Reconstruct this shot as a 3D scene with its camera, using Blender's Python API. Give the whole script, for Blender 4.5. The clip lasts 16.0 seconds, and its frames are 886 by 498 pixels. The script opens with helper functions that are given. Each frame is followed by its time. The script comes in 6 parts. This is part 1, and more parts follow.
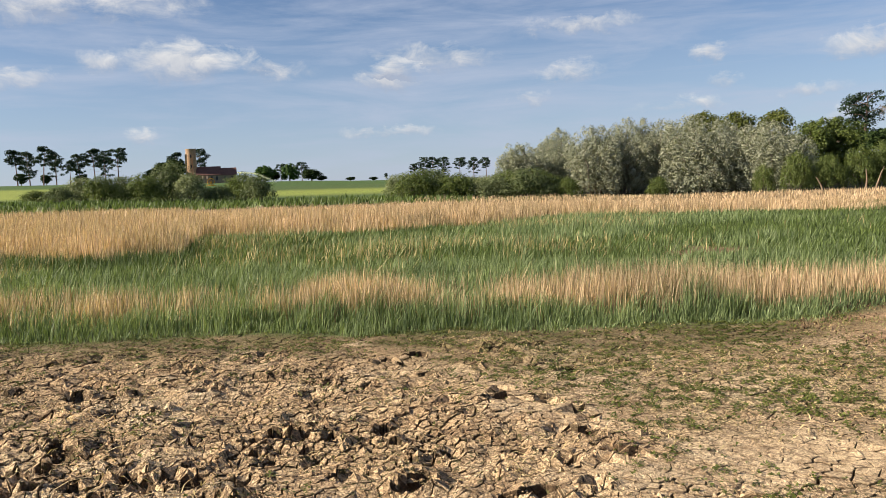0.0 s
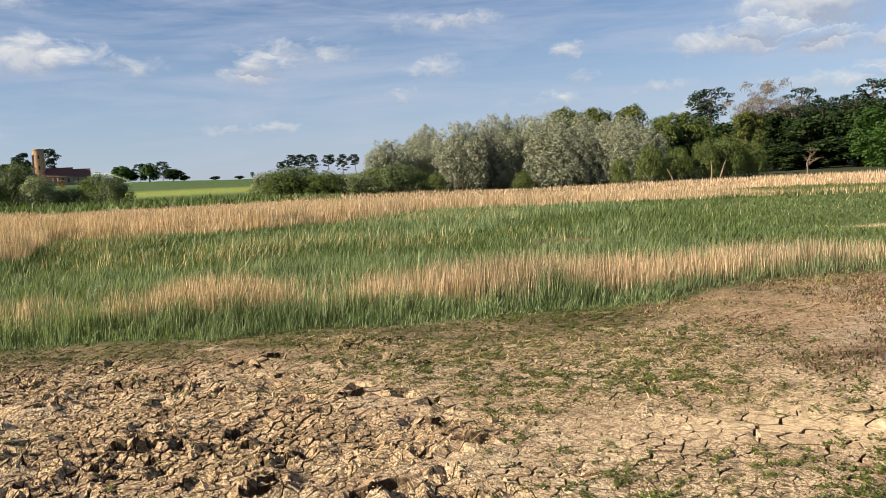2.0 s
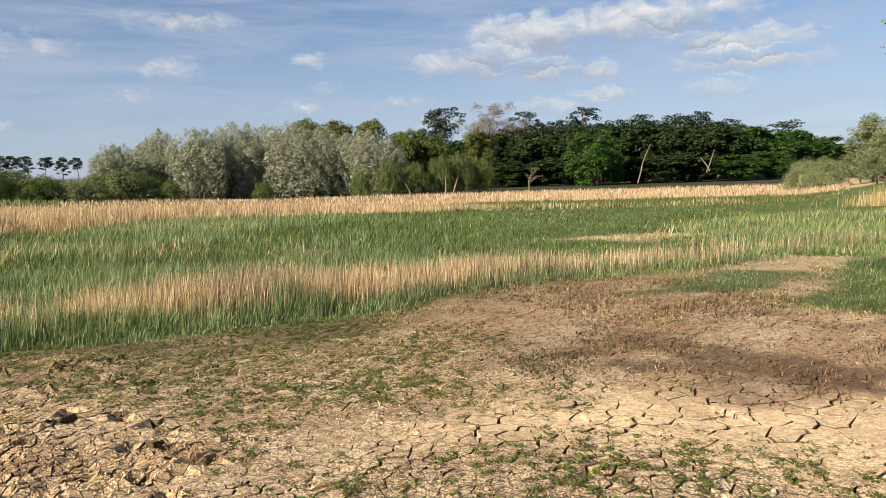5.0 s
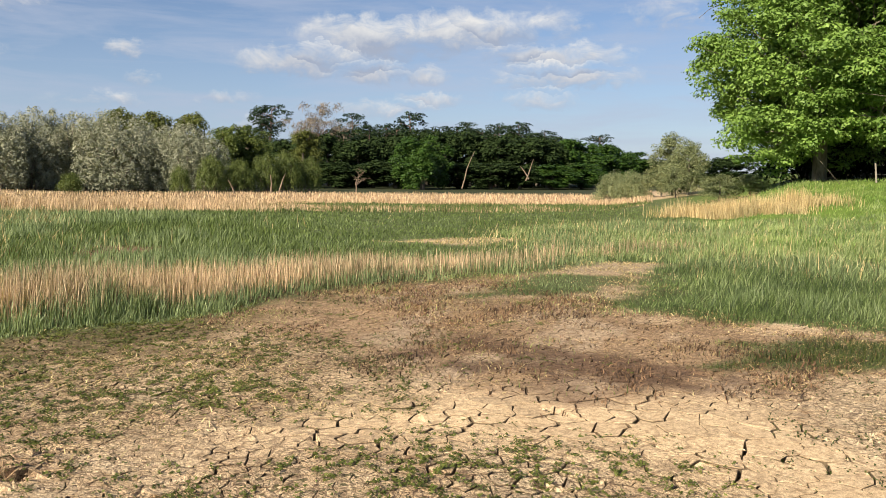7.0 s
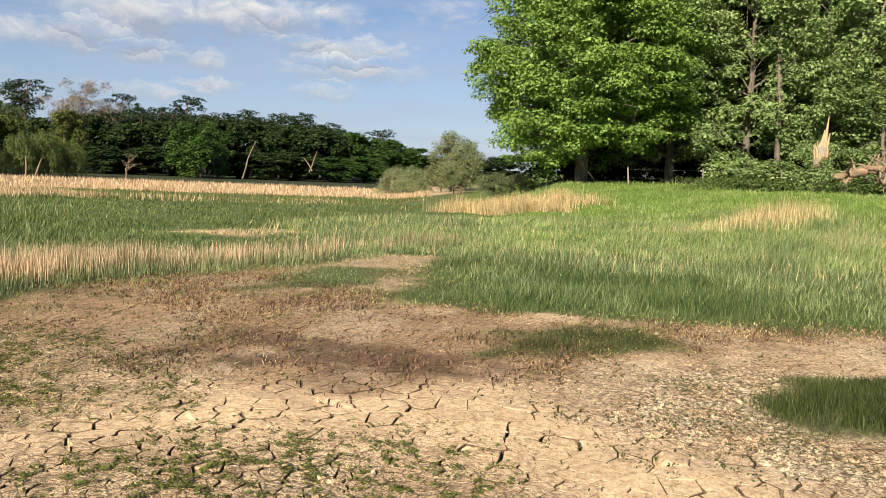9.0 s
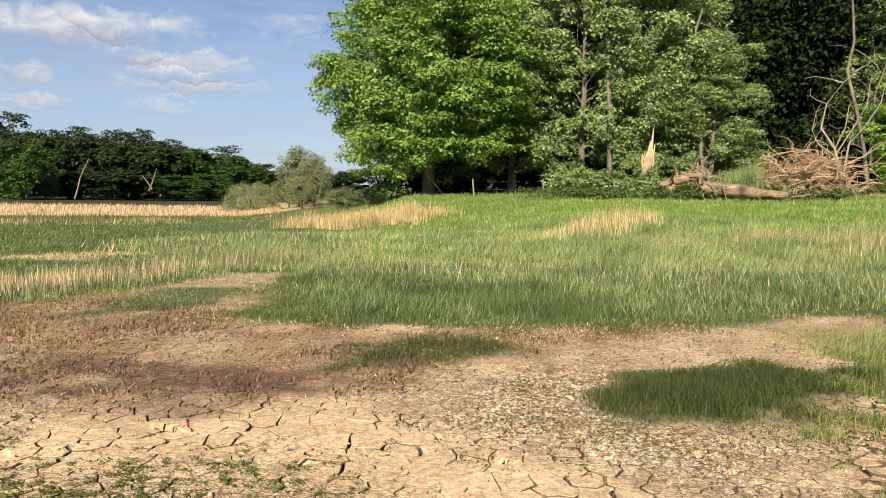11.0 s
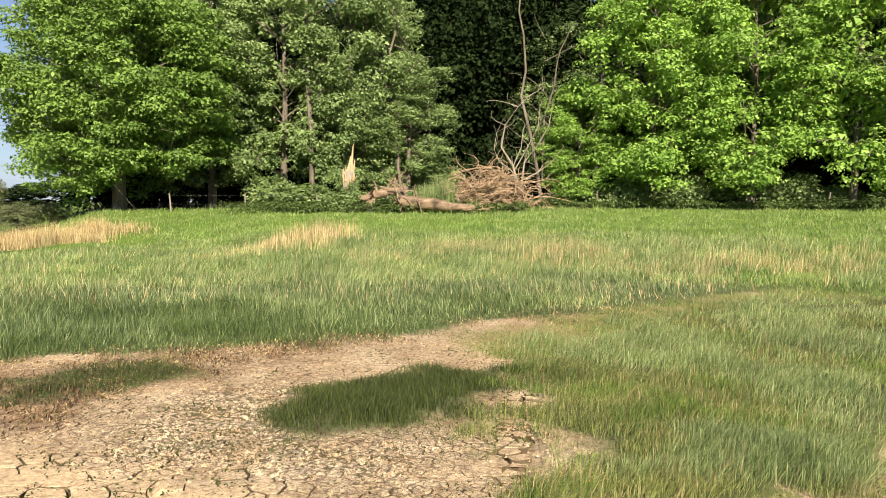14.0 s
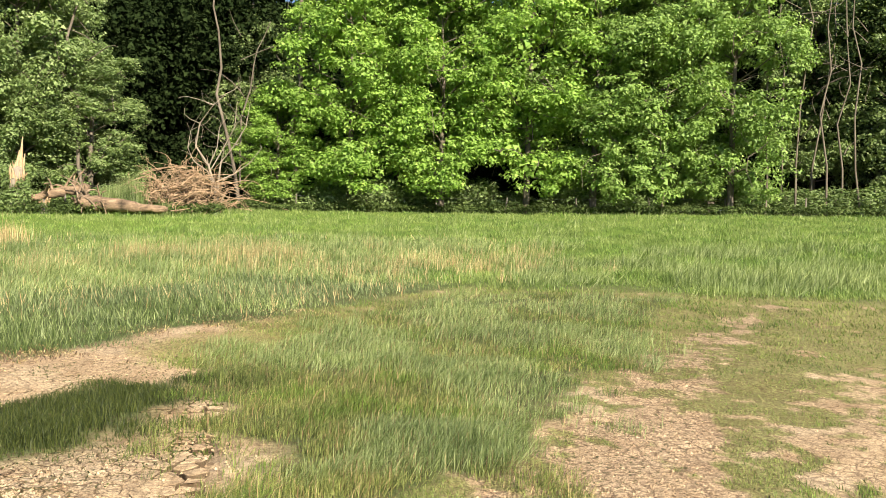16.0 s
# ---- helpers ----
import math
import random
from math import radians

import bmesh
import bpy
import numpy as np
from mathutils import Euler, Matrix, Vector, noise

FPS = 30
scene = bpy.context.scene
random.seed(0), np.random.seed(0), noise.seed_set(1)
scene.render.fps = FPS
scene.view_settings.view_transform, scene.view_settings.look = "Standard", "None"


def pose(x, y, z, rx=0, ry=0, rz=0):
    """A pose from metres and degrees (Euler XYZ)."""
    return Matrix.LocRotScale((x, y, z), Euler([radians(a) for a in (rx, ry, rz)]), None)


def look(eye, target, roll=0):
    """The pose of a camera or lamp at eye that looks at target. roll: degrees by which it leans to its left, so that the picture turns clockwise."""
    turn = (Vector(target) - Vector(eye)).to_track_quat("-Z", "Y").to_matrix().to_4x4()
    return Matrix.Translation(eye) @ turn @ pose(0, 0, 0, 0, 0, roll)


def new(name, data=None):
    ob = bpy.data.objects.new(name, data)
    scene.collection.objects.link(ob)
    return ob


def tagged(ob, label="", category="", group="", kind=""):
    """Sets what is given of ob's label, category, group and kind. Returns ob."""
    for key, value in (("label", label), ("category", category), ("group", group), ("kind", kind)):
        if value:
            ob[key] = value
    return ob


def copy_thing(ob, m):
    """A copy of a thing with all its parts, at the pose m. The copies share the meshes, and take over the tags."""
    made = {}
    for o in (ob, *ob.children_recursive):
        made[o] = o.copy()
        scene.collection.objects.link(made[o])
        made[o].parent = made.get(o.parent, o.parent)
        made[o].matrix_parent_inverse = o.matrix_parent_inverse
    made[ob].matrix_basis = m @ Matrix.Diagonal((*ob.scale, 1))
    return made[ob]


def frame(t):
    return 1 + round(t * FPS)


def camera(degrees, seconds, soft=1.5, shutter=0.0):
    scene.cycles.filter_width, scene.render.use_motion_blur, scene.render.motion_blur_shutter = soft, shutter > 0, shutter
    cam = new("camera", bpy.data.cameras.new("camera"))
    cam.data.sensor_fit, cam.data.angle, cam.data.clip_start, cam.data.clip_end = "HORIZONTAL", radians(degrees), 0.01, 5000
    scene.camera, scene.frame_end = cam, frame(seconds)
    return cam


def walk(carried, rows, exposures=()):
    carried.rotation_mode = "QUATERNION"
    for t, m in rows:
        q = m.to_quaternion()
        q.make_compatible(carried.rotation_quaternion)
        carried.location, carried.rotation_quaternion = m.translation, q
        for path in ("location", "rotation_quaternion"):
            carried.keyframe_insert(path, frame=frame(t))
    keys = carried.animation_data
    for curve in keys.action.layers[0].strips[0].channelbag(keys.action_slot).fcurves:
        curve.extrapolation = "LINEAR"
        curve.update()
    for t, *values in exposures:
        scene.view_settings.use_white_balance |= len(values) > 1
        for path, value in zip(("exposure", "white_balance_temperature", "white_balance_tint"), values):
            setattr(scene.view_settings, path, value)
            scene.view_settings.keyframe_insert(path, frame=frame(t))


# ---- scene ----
cam = camera(57.54, 16.0, soft=0.65)
EXPOSURES = [(0.0, 1.02), (9.0, 0.97), (12.5, 1.06), (14.5, 1.19), (16.0, 1.29)]
PATH = [
    (0.0, -0.170, 0.139, 1.606, 85.57, 2.26, -0.10),
    (0.5, -0.139, 0.137, 1.609, 85.43, 2.48, -2.19),
    (1.0, -0.106, 0.133, 1.605, 85.27, 2.78, -4.44),
    (1.5, -0.066, 0.128, 1.602, 85.07, 3.06, -6.80),
    (2.0, -0.024, 0.116, 1.597, 84.90, 3.25, -9.29),
    (2.5, 0.014, 0.108, 1.598, 84.82, 3.28, -12.00),
    (3.0, 0.039, 0.111, 1.599, 84.80, 3.16, -14.94),
    (3.5, 0.054, 0.105, 1.600, 84.82, 2.89, -18.12),
    (4.0, 0.065, 0.092, 1.597, 84.88, 2.51, -21.42),
    (6.5, -0.022, 0.180, 1.594, 84.88, 0.18, -36.21),
    (7.0, -0.037, 0.194, 1.593, 84.91, -0.48, -39.63),
    (7.5, -0.035, 0.203, 1.592, 84.86, -1.16, -43.50),
    (8.0, -0.025, 0.208, 1.589, 84.70, -1.82, -47.61),
    (8.5, -0.008, 0.198, 1.584, 84.63, -2.29, -51.51),
    (9.0, 0.011, 0.174, 1.583, 84.79, -2.48, -54.83),
    (11.5, 0.000, -0.003, 1.583, 86.27, -0.83, -68.23),
    (12.0, 0.013, -0.048, 1.588, 86.32, -0.68, -71.37),
    (12.5, 0.027, -0.095, 1.593, 86.50, -0.70, -74.56),
    (13.0, 0.047, -0.147, 1.599, 86.78, -0.68, -77.92),
    (13.5, 0.058, -0.197, 1.605, 87.11, -0.70, -81.65),
    (14.0, 0.054, -0.258, 1.611, 87.43, -0.72, -85.82),
    (14.5, 0.052, -0.318, 1.614, 87.66, -0.74, -90.52),
    (15.0, 0.054, -0.355, 1.617, 87.81, -0.75, -95.59),
    (15.5, 0.059, -0.389, 1.617, 87.92, -0.84, -101.04),
    (16.0, 0.086, -0.414, 1.621, 87.90, -0.99, -106.73),
]
walk(cam, [(t, pose(*p)) for t, *p in PATH], EXPOSURES)

# ---- light and sky ----
SUN_AZ, SUN_EL = 101.0, 30.0


def spot(az, r):
    """Plan position at a bearing (degrees to the left of +y) and a distance."""
    return -math.sin(radians(az)) * r, math.cos(radians(az)) * r


def way(az, el):
    return Vector((-math.sin(radians(az)) * math.cos(radians(el)), math.cos(radians(az)) * math.cos(radians(el)), math.sin(radians(el))))


class Nodes:
    """Short hand for building a node tree."""

    def __init__(self, tree):
        self.tree = tree

    def add(self, kind, sets=None, **inputs):
        n = self.tree.nodes.new("ShaderNode" + kind)
        for k, v in (sets or {}).items():
            if k == "operation":
                n.operation = v
            elif k == "blend_type":
                n.blend_type = v
            elif k == "data_type":
                n.data_type = v
            elif k == "vector_type":
                n.vector_type = v
            elif k == "attribute_name":
                n.attribute_name = v
            elif k == "clamp":
                n.use_clamp = v
        for k, v in inputs.items():
            sock = n.inputs[int(k[1:])] if k[0] == "i" and k[1:].isdigit() else n.inputs[k.replace("_", " ")]
            if isinstance(v, bpy.types.NodeSocket):
                self.tree.links.new(v, sock)
            else:
                sock.default_value = v
        return n

    def math(self, op, a, b=0.0, clamp=False):
        return self.add("Math", {"operation": op, "clamp": clamp}, i0=a, i1=b).outputs[0]

    def mix(self, fac, a, b, blend="MIX"):
        n = self.add("MixRGB", {"blend_type": blend}, Fac=fac)
        for s, v in ((1, a), (2, b)):
            if isinstance(v, bpy.types.NodeSocket):
                self.tree.links.new(v, n.inputs[s])
            else:
                n.inputs[s].default_value = (*v, 1)
        return n.outputs[0]

    def ramp(self, fac, stops):
        n = self.add("ValToRGB", Fac=fac)
        el = n.color_ramp.elements
        while len(el) < len(stops):
            el.new(0.5)
        for e, (p, c) in zip(el, stops):
            e.position, e.color = p, (*c, 1)
        return n.outputs[0]

    def link(self, a, b):
        self.tree.links.new(a, b)


world = bpy.data.worlds.new("world")
scene.world = world
world.use_nodes = True
W = Nodes(world.node_tree)
sky = W.tree.nodes.new("ShaderNodeTexSky")
sky.sky_type = "NISHITA"
sky.sun_disc = False
sky.sun_elevation = radians(SUN_EL)
sky.sun_rotation = radians(-SUN_AZ)
sky.air_density, sky.dust_density, sky.ozone_density = 1.0, 0.1, 2.0
# clouds: bearing, height, half width, half height (degrees), density
CLOUDS_A = [
    (26.0, 12.2, 2.6, 1.2, 1.0), (20.5, 12.4, 3.6, 1.0, 0.7), (22.2, 8.9, 1.0, 0.9, 0.8), (16.8, 8.9, 3.0, 1.2, 1.1),
    (11.9, 8.5, 2.6, 1.0, 0.6), (27.5, 7.7, 3.0, 0.7, 0.6), (19.9, 3.9, 0.9, 0.6, 0.9), (3.4, 7.7, 1.8, 0.9, 1.2),
    (0.6, 9.0, 3.4, 1.0, 0.8), (-8.9, 7.5, 1.7, 0.8, 0.9), (-9.6, 10.7, 3.0, 0.6, 0.8), (-18.3, 8.2, 0.9, 0.6, 0.9),
    (3.4, 3.9, 2.4, 0.45, 0.8), (-17.8, 4.8, 3.0, 0.5, 0.6), (-6.4, 5.9, 1.2, 0.5, 0.7), (-19.3, 6.4, 0.7, 0.5, 0.6)]
CLOUDS_B = [
    (-29.5, 7.8, 3.2, 0.9, 1.3), (-34.5, 9.4, 3.6, 1.5, 1.4), (-40.5, 9.8, 4.2, 1.4, 1.3), (-34.4, 7.1, 1.8, 0.7, 1.2),
    (-38.1, 7.1, 1.5, 0.6, 1.1), (-38.5, 5.4, 1.7, 0.6, 1.1), (-47.6, 8.2, 3.6, 0.8, 1.2), (-48.0, 6.9, 3.9, 0.7, 1.1),
    (-46.2, 5.4, 2.6, 0.6, 0.7), (-24.5, 5.2, 1.7, 0.5, 0.8), (-34.5, 4.6, 3.2, 0.6, 0.6), (-55.5, 10.8, 4.0, 1.2, 0.5),
    (-46.0, 10.4, 3.0, 0.9, 0.7), (-70.0, 18.0, 9.0, 4.0, 0.9), (40.0, 16.0, 8.0, 3.0, 0.9), (-26.5, 3.7, 1.0, 0.6, 0.8)]
heading = W.add("TexCoord").outputs["Generated"]
swirl = W.add("TexNoise", Vector=heading, Scale=38.0, Detail=6.0, Roughness=0.62)
bent = W.add("VectorMath", {"operation": "MULTIPLY_ADD"}, i0=swirl.outputs["Color"], i1=(0.05, 0.05, 0.034), i2=heading).outputs[0]
bent = W.add("VectorMath", {"operation": "SUBTRACT"}, i0=bent, i1=(0.025, 0.025, 0.017)).outputs[0]
cover, lift = None, None
for az, el, hw, hh, dense in CLOUDS_A + CLOUDS_B:
    spin = look((0, 0, 0), way(az, el)).to_euler()
    m = W.add("Mapping", Vector=bent)
    m.vector_type = "TEXTURE"
    m.inputs["Location"].default_value = way(az, el)
    m.inputs["Rotation"].default_value = spin
    m.inputs["Scale"].default_value = (radians(hw * 1.75), radians(hh * 1.5), 0.4)
    size = W.add("VectorMath", {"operation": "LENGTH"}, i0=m.outputs[0]).outputs["Value"]
    body = W.math("MULTIPLY", W.math("SUBTRACT", 1.0, size, True), dense)
    high = W.math("MULTIPLY", W.add("SeparateXYZ", Vector=m.outputs[0]).outputs[1], W.math("GREATER_THAN", body, 0.001))
    cover = body if cover is None else W.math("MAXIMUM", cover, body)
    lift = high if lift is None else W.math("ADD", lift, high)
flat_sky = W.add("Mapping", Vector=heading)
flat_sky.inputs["Scale"].default_value = (1.0, 1.0, 2.0)
fluff = W.add("TexNoise", Vector=flat_sky.outputs[0], Scale=24.0, Detail=8.0, Roughness=0.62, Distortion=0.6).outputs["Fac"]
core = W.math("MULTIPLY", cover, 3.0, True)
cover = W.math("MULTIPLY", W.math("ADD", cover, W.math("MULTIPLY", W.math("SUBTRACT", fluff, 0.56), 2.3)), 1.15, True)
cover = W.math("MULTIPLY", cover, core)
stretch = W.add("Mapping", Vector=heading)
stretch.inputs["Scale"].default_value = (3.0, 3.0, 22.0)
wisps = W.add("TexNoise", Vector=stretch.outputs[0], Scale=1.6, Detail=6.0, Roughness=0.6, Distortion=0.4).outputs["Fac"]
wisps = W.math("MULTIPLY", W.math("SUBTRACT", wisps, 0.43, True), 2.2, True)
shine = W.math("ADD", W.math("MULTIPLY", lift, 0.7), W.math("MULTIPLY", fluff, 0.9), True)
puff = W.mix(shine, (4.0, 4.5, 5.6), (8.9, 8.7, 8.4))
blue = W.mix(1.0, sky.outputs[0], (0.84, 0.86, 0.99), "MULTIPLY")
rise = W.add("SeparateXYZ", Vector=heading).outputs[2]
blue = W.mix(W.math("MULTIPLY", W.math("SUBTRACT", 1.0, W.math("MULTIPLY", rise, 4.5, True)), 0.62), blue, (4.0, 5.15, 7.3))
skin = W.mix(wisps, blue, (4.9, 5.5, 6.9))
skin = W.mix(W.math("MULTIPLY", cover, 0.92), skin, puff)
W.link(skin, W.tree.nodes["Background"].inputs[0])
W.tree.nodes["Background"].inputs[1].default_value = 0.05

sun = new("sun", bpy.data.lights.new("sun", "SUN"))
sun.data.energy, sun.data.angle, sun.data.color = 4.9, radians(0.55), (1.0, 0.88, 0.7)
sun.matrix_world = look(way(SUN_AZ, SUN_EL) * 200, (0, 0, 0))


# ---- materials ----
def material(name):
    m = bpy.data.materials.new(name)
    m.use_nodes = True
    return m, Nodes(m.node_tree), m.node_tree.nodes["Principled BSDF"]


def leafy(name, colors, clear=0.3, rough=0.55, gloss=0.3, spread=0.0):
    """Leaves and blades: colour varies from piece to piece and in broad patches; some light passes through."""
    m, n, p = material(name)
    rnd = n.add("NewGeometry").outputs["Random Per Island"]
    colors = [tuple(v * (1 + spread * (2 * i / (len(colors) - 1) - 1)) for v in c) for i, c in enumerate(colors)]
    k = len(colors) - 1
    col = n.ramp(rnd, [(i / k, c) for i, c in enumerate(colors)])
    where = n.add("TexCoord").outputs["Object"]
    broad = n.add("TexNoise", Vector=where, Scale=0.6, Detail=4.0, Roughness=0.6).outputs["Fac"]
    col = n.mix(1.0, col, n.ramp(broad, [(0.3, (0.62, 0.66, 0.6)), (0.7, (1.28, 1.22, 1.15))]), "MULTIPLY")
    p.inputs["Roughness"].default_value = rough
    p.inputs["Specular IOR Level"].default_value = gloss
    n.link(col, p.inputs["Base Color"])
    thin = n.add("BsdfTranslucent", Color=n.mix(1.0, col, (1.15, 1.2, 0.6), "MULTIPLY"))
    blend = n.add("MixShader", Fac=clear, i1=p.outputs[0], i2=thin.outputs[0])
    n.link(blend.outputs[0], n.tree.nodes["Material Output"].inputs[0])
    return m


def solid(name, a, b, scale=6.0, rough=0.85, bump=0.3, fine=60.0, stretch=(1, 1, 1), metal=0.0):
    """Bark, stone, wood, paint: two colours mixed at two scales, with relief."""
    m, n, p = material(name)
    where = n.add("Mapping", Vector=n.add("TexCoord").outputs["Object"])
    where.inputs["Scale"].default_value = stretch
    big = n.add("TexNoise", Vector=where.outputs[0], Scale=scale, Detail=5.0, Roughness=0.6).outputs["Fac"]
    small = n.add("TexNoise", Vector=where.outputs[0], Scale=fine, Detail=3.0).outputs["Fac"]
    fac = n.math("ADD", n.math("MULTIPLY", big, 0.7), n.math("MULTIPLY", small, 0.3))
    n.link(n.ramp(fac, [(0.35, a), (0.65, b)]), p.inputs["Base Color"])
    p.inputs["Roughness"].default_value, p.inputs["Metallic"].default_value = rough, metal
    n.link(n.add("Bump", Strength=bump, Distance=0.02, Height=fac).outputs[0], p.inputs["Normal"])
    return m


def earth(name):
    """Mud, turf and fields: the soil's own colour by place, with grain, stains and relief."""
    m, n, p = material(name)
    ground_of = n.add("Attribute", {"attribute_name": "soil"})
    soil, moss = ground_of.outputs["Color"], ground_of.outputs["Alpha"]
    where = n.add("TexCoord").outputs["Object"]
    big = n.add("TexNoise", Vector=where, Scale=1.7, Detail=4.0, Roughness=0.6).outputs["Fac"]
    mid = n.add("TexNoise", Vector=where, Scale=19.0, Detail=5.0, Roughness=0.7).outputs["Fac"]
    tiny = n.add("TexNoise", Vector=where, Scale=150.0, Detail=3.0, Roughness=0.65).outputs["Fac"]
    col = n.mix(1.0, soil, n.ramp(big, [(0.3, (0.8, 0.78, 0.76)), (0.7, (1.15, 1.14, 1.12))]), "MULTIPLY")
    col = n.mix(1.0, col, n.ramp(mid, [(0.34, (0.62, 0.57, 0.53)), (0.48, (0.97, 0.96, 0.95)), (0.64, (1.2, 1.2, 1.2))]), "MULTIPLY")
    grit = n.add("TexNoise", Vector=where, Scale=58.0, Detail=4.0, Roughness=0.75).outputs["Fac"]
    rough_of = n.math("ADD", 0.25, n.math("MULTIPLY", moss, 1.6), True)
    col = n.mix(rough_of, col, n.ramp(grit, [(0.38, (0.42, 0.39, 0.36)), (0.47, (0.95, 0.95, 0.94)), (0.66, (1.3, 1.31, 1.31))]), "MULTIPLY")
    col = n.mix(1.0, col, n.ramp(tiny, [(0.3, (0.6, 0.58, 0.55)), (0.7, (1.3, 1.3, 1.3))]), "MULTIPLY")
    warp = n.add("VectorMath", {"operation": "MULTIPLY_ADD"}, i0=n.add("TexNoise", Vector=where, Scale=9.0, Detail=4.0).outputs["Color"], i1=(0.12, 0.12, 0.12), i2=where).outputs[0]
    # hairline cracks, their shade painted in as dark brown lines
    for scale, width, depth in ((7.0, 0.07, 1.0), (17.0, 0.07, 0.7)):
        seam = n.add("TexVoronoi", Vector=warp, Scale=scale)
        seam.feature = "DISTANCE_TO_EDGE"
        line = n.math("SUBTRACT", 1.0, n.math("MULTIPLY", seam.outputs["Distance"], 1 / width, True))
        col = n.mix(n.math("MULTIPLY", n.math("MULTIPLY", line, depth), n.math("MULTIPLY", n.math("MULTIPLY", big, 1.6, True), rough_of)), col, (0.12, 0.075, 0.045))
    # dark crumbs of moss and dirt, as many as the place has
    bits = n.add("TexNoise", Vector=where, Scale=24.0, Detail=3.0, Roughness=0.65).outputs["Fac"]
    bits = n.math("MULTIPLY", n.math("SUBTRACT", bits, n.math("SUBTRACT", 0.75, n.math("MULTIPLY", moss, 0.3))), 20.0, True)
    col = n.mix(n.math("MULTIPLY", bits, 0.9), col, n.mix(tiny, (0.06, 0.05, 0.022), (0.13, 0.12, 0.05)))
    n.link(col, p.inputs["Base Color"])
    p.inputs["Roughness"].default_value = 0.92
    p.inputs["Specular IOR Level"].default_value = 0.2
    h = n.math("ADD", n.math("MULTIPLY", mid, 0.6), n.math("ADD", n.math("MULTIPLY", tiny, 0.35), n.math("MULTIPLY", grit, 0.8)))
    for scale, deep, thin in ((13.0, 0.5, 10.0), (30.0, 0.3, 7.0)):
        split = n.add("TexVoronoi", Vector=warp, Scale=scale)
        split.feature = "DISTANCE_TO_EDGE"
        h = n.math("ADD", h, n.math("MULTIPLY", n.math("MULTIPLY", split.outputs["Distance"], thin, True), deep))
    n.link(n.add("Bump", Strength=n.math("MULTIPLY", rough_of, 0.7), Distance=0.022, Height=h).outputs[0], p.inputs["Normal"])
    return m


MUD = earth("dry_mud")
BARK = solid("bark", (0.07, 0.055, 0.04), (0.2, 0.17, 0.13), 3.0, 0.9, 0.7, 25.0, (1, 1, 0.25))
BARK_PALE = solid("pale_bark", (0.16, 0.13, 0.1), (0.36, 0.31, 0.24), 3.0, 0.9, 0.6, 25.0, (1, 1, 0.3))
BARK_RED = solid("pine_bark", (0.08, 0.05, 0.04), (0.2, 0.12, 0.09), 2.0, 0.9, 0.7, 20.0, (1, 1, 0.4))
DEADWOOD = solid("dead_wood", (0.1, 0.07, 0.045), (0.31, 0.23, 0.16), 4.0, 0.9, 0.9, 40.0, (1, 1, 0.3))
BRUSHWOOD = solid("brush_wood", (0.2, 0.125, 0.07), (0.5, 0.36, 0.23), 4.0, 0.85, 0.8, 40.0, (1, 1, 0.3))
TORN = solid("torn_wood", (0.2, 0.13, 0.07), (0.52, 0.38, 0.22), 5.0, 0.8, 0.6, 40.0, (1, 1, 0.2))
POSTWOOD = solid("post_wood", (0.12, 0.1, 0.08), (0.27, 0.24, 0.2), 8.0, 0.9, 0.5, 60.0, (1, 1, 0.2))
LOGWOOD = solid("log_wood", (0.06, 0.04, 0.026), (0.33, 0.23, 0.145), 5.0, 0.95, 1.0, 30.0, (1, 0.3, 1))
FLINT = solid("tower_stone", (0.26, 0.15, 0.085), (0.44, 0.29, 0.17), 1.2, 0.9, 0.6, 9.0)
WALLSTONE = solid("church_stone", (0.2, 0.15, 0.1), (0.34, 0.27, 0.2), 1.2, 0.9, 0.6, 9.0)
TILES = solid("roof_tiles", (0.1, 0.045, 0.035), (0.17, 0.075, 0.055), 1.0, 0.85, 0.4, 10.0)
DARKPANE = solid("window_dark", (0.015, 0.015, 0.018), (0.03, 0.03, 0.035), 1.0, 0.25, 0.0)
YELLOW = solid("yellow_paint", (0.62, 0.3, 0.03), (0.75, 0.38, 0.05), 2.0, 0.5, 0.1)
WIRE = solid("fence_wire", (0.1, 0.1, 0.1), (0.18, 0.18, 0.17), 9.0, 0.5, 0.1, metal=0.8)
SPRAY = leafy("water_spray", [(0.75, 0.78, 0.8), (0.85, 0.87, 0.88)], 0.5)

LEAF_SYC = leafy("sycamore_leaf", [(0.1236, 0.2171, 0.0407), (0.175, 0.286, 0.0622), (0.242, 0.3654, 0.0927)], 0.28)
# the palest colour paints glints of light on single leaves
LEAF_WOOD = leafy("wood_leaf", [(0.132, 0.2035, 0.066), (0.2035, 0.2915, 0.103), (0.319, 0.407, 0.198)], 0.28)
# yellow-green maple leaves, brightened so the colour carries the sunlight
LEAF_LIT = leafy("sunlit_maple_leaf", [(0.1802, 0.3201, 0.057), (0.2544, 0.4161, 0.0813), (0.3604, 0.5228, 0.1355)], 0.3)
LEAF_NETTLE = leafy("nettle_leaf", [(0.05, 0.085, 0.022), (0.085, 0.13, 0.035), (0.14, 0.19, 0.065)], 0.2)
LEAF_MID = leafy("fresh_leaf", [(0.1569, 0.264, 0.0641), (0.2293, 0.36, 0.0928), (0.3258, 0.468, 0.1498)], 0.28)
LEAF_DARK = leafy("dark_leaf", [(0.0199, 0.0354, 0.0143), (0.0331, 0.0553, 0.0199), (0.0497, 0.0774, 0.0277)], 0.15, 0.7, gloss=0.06)
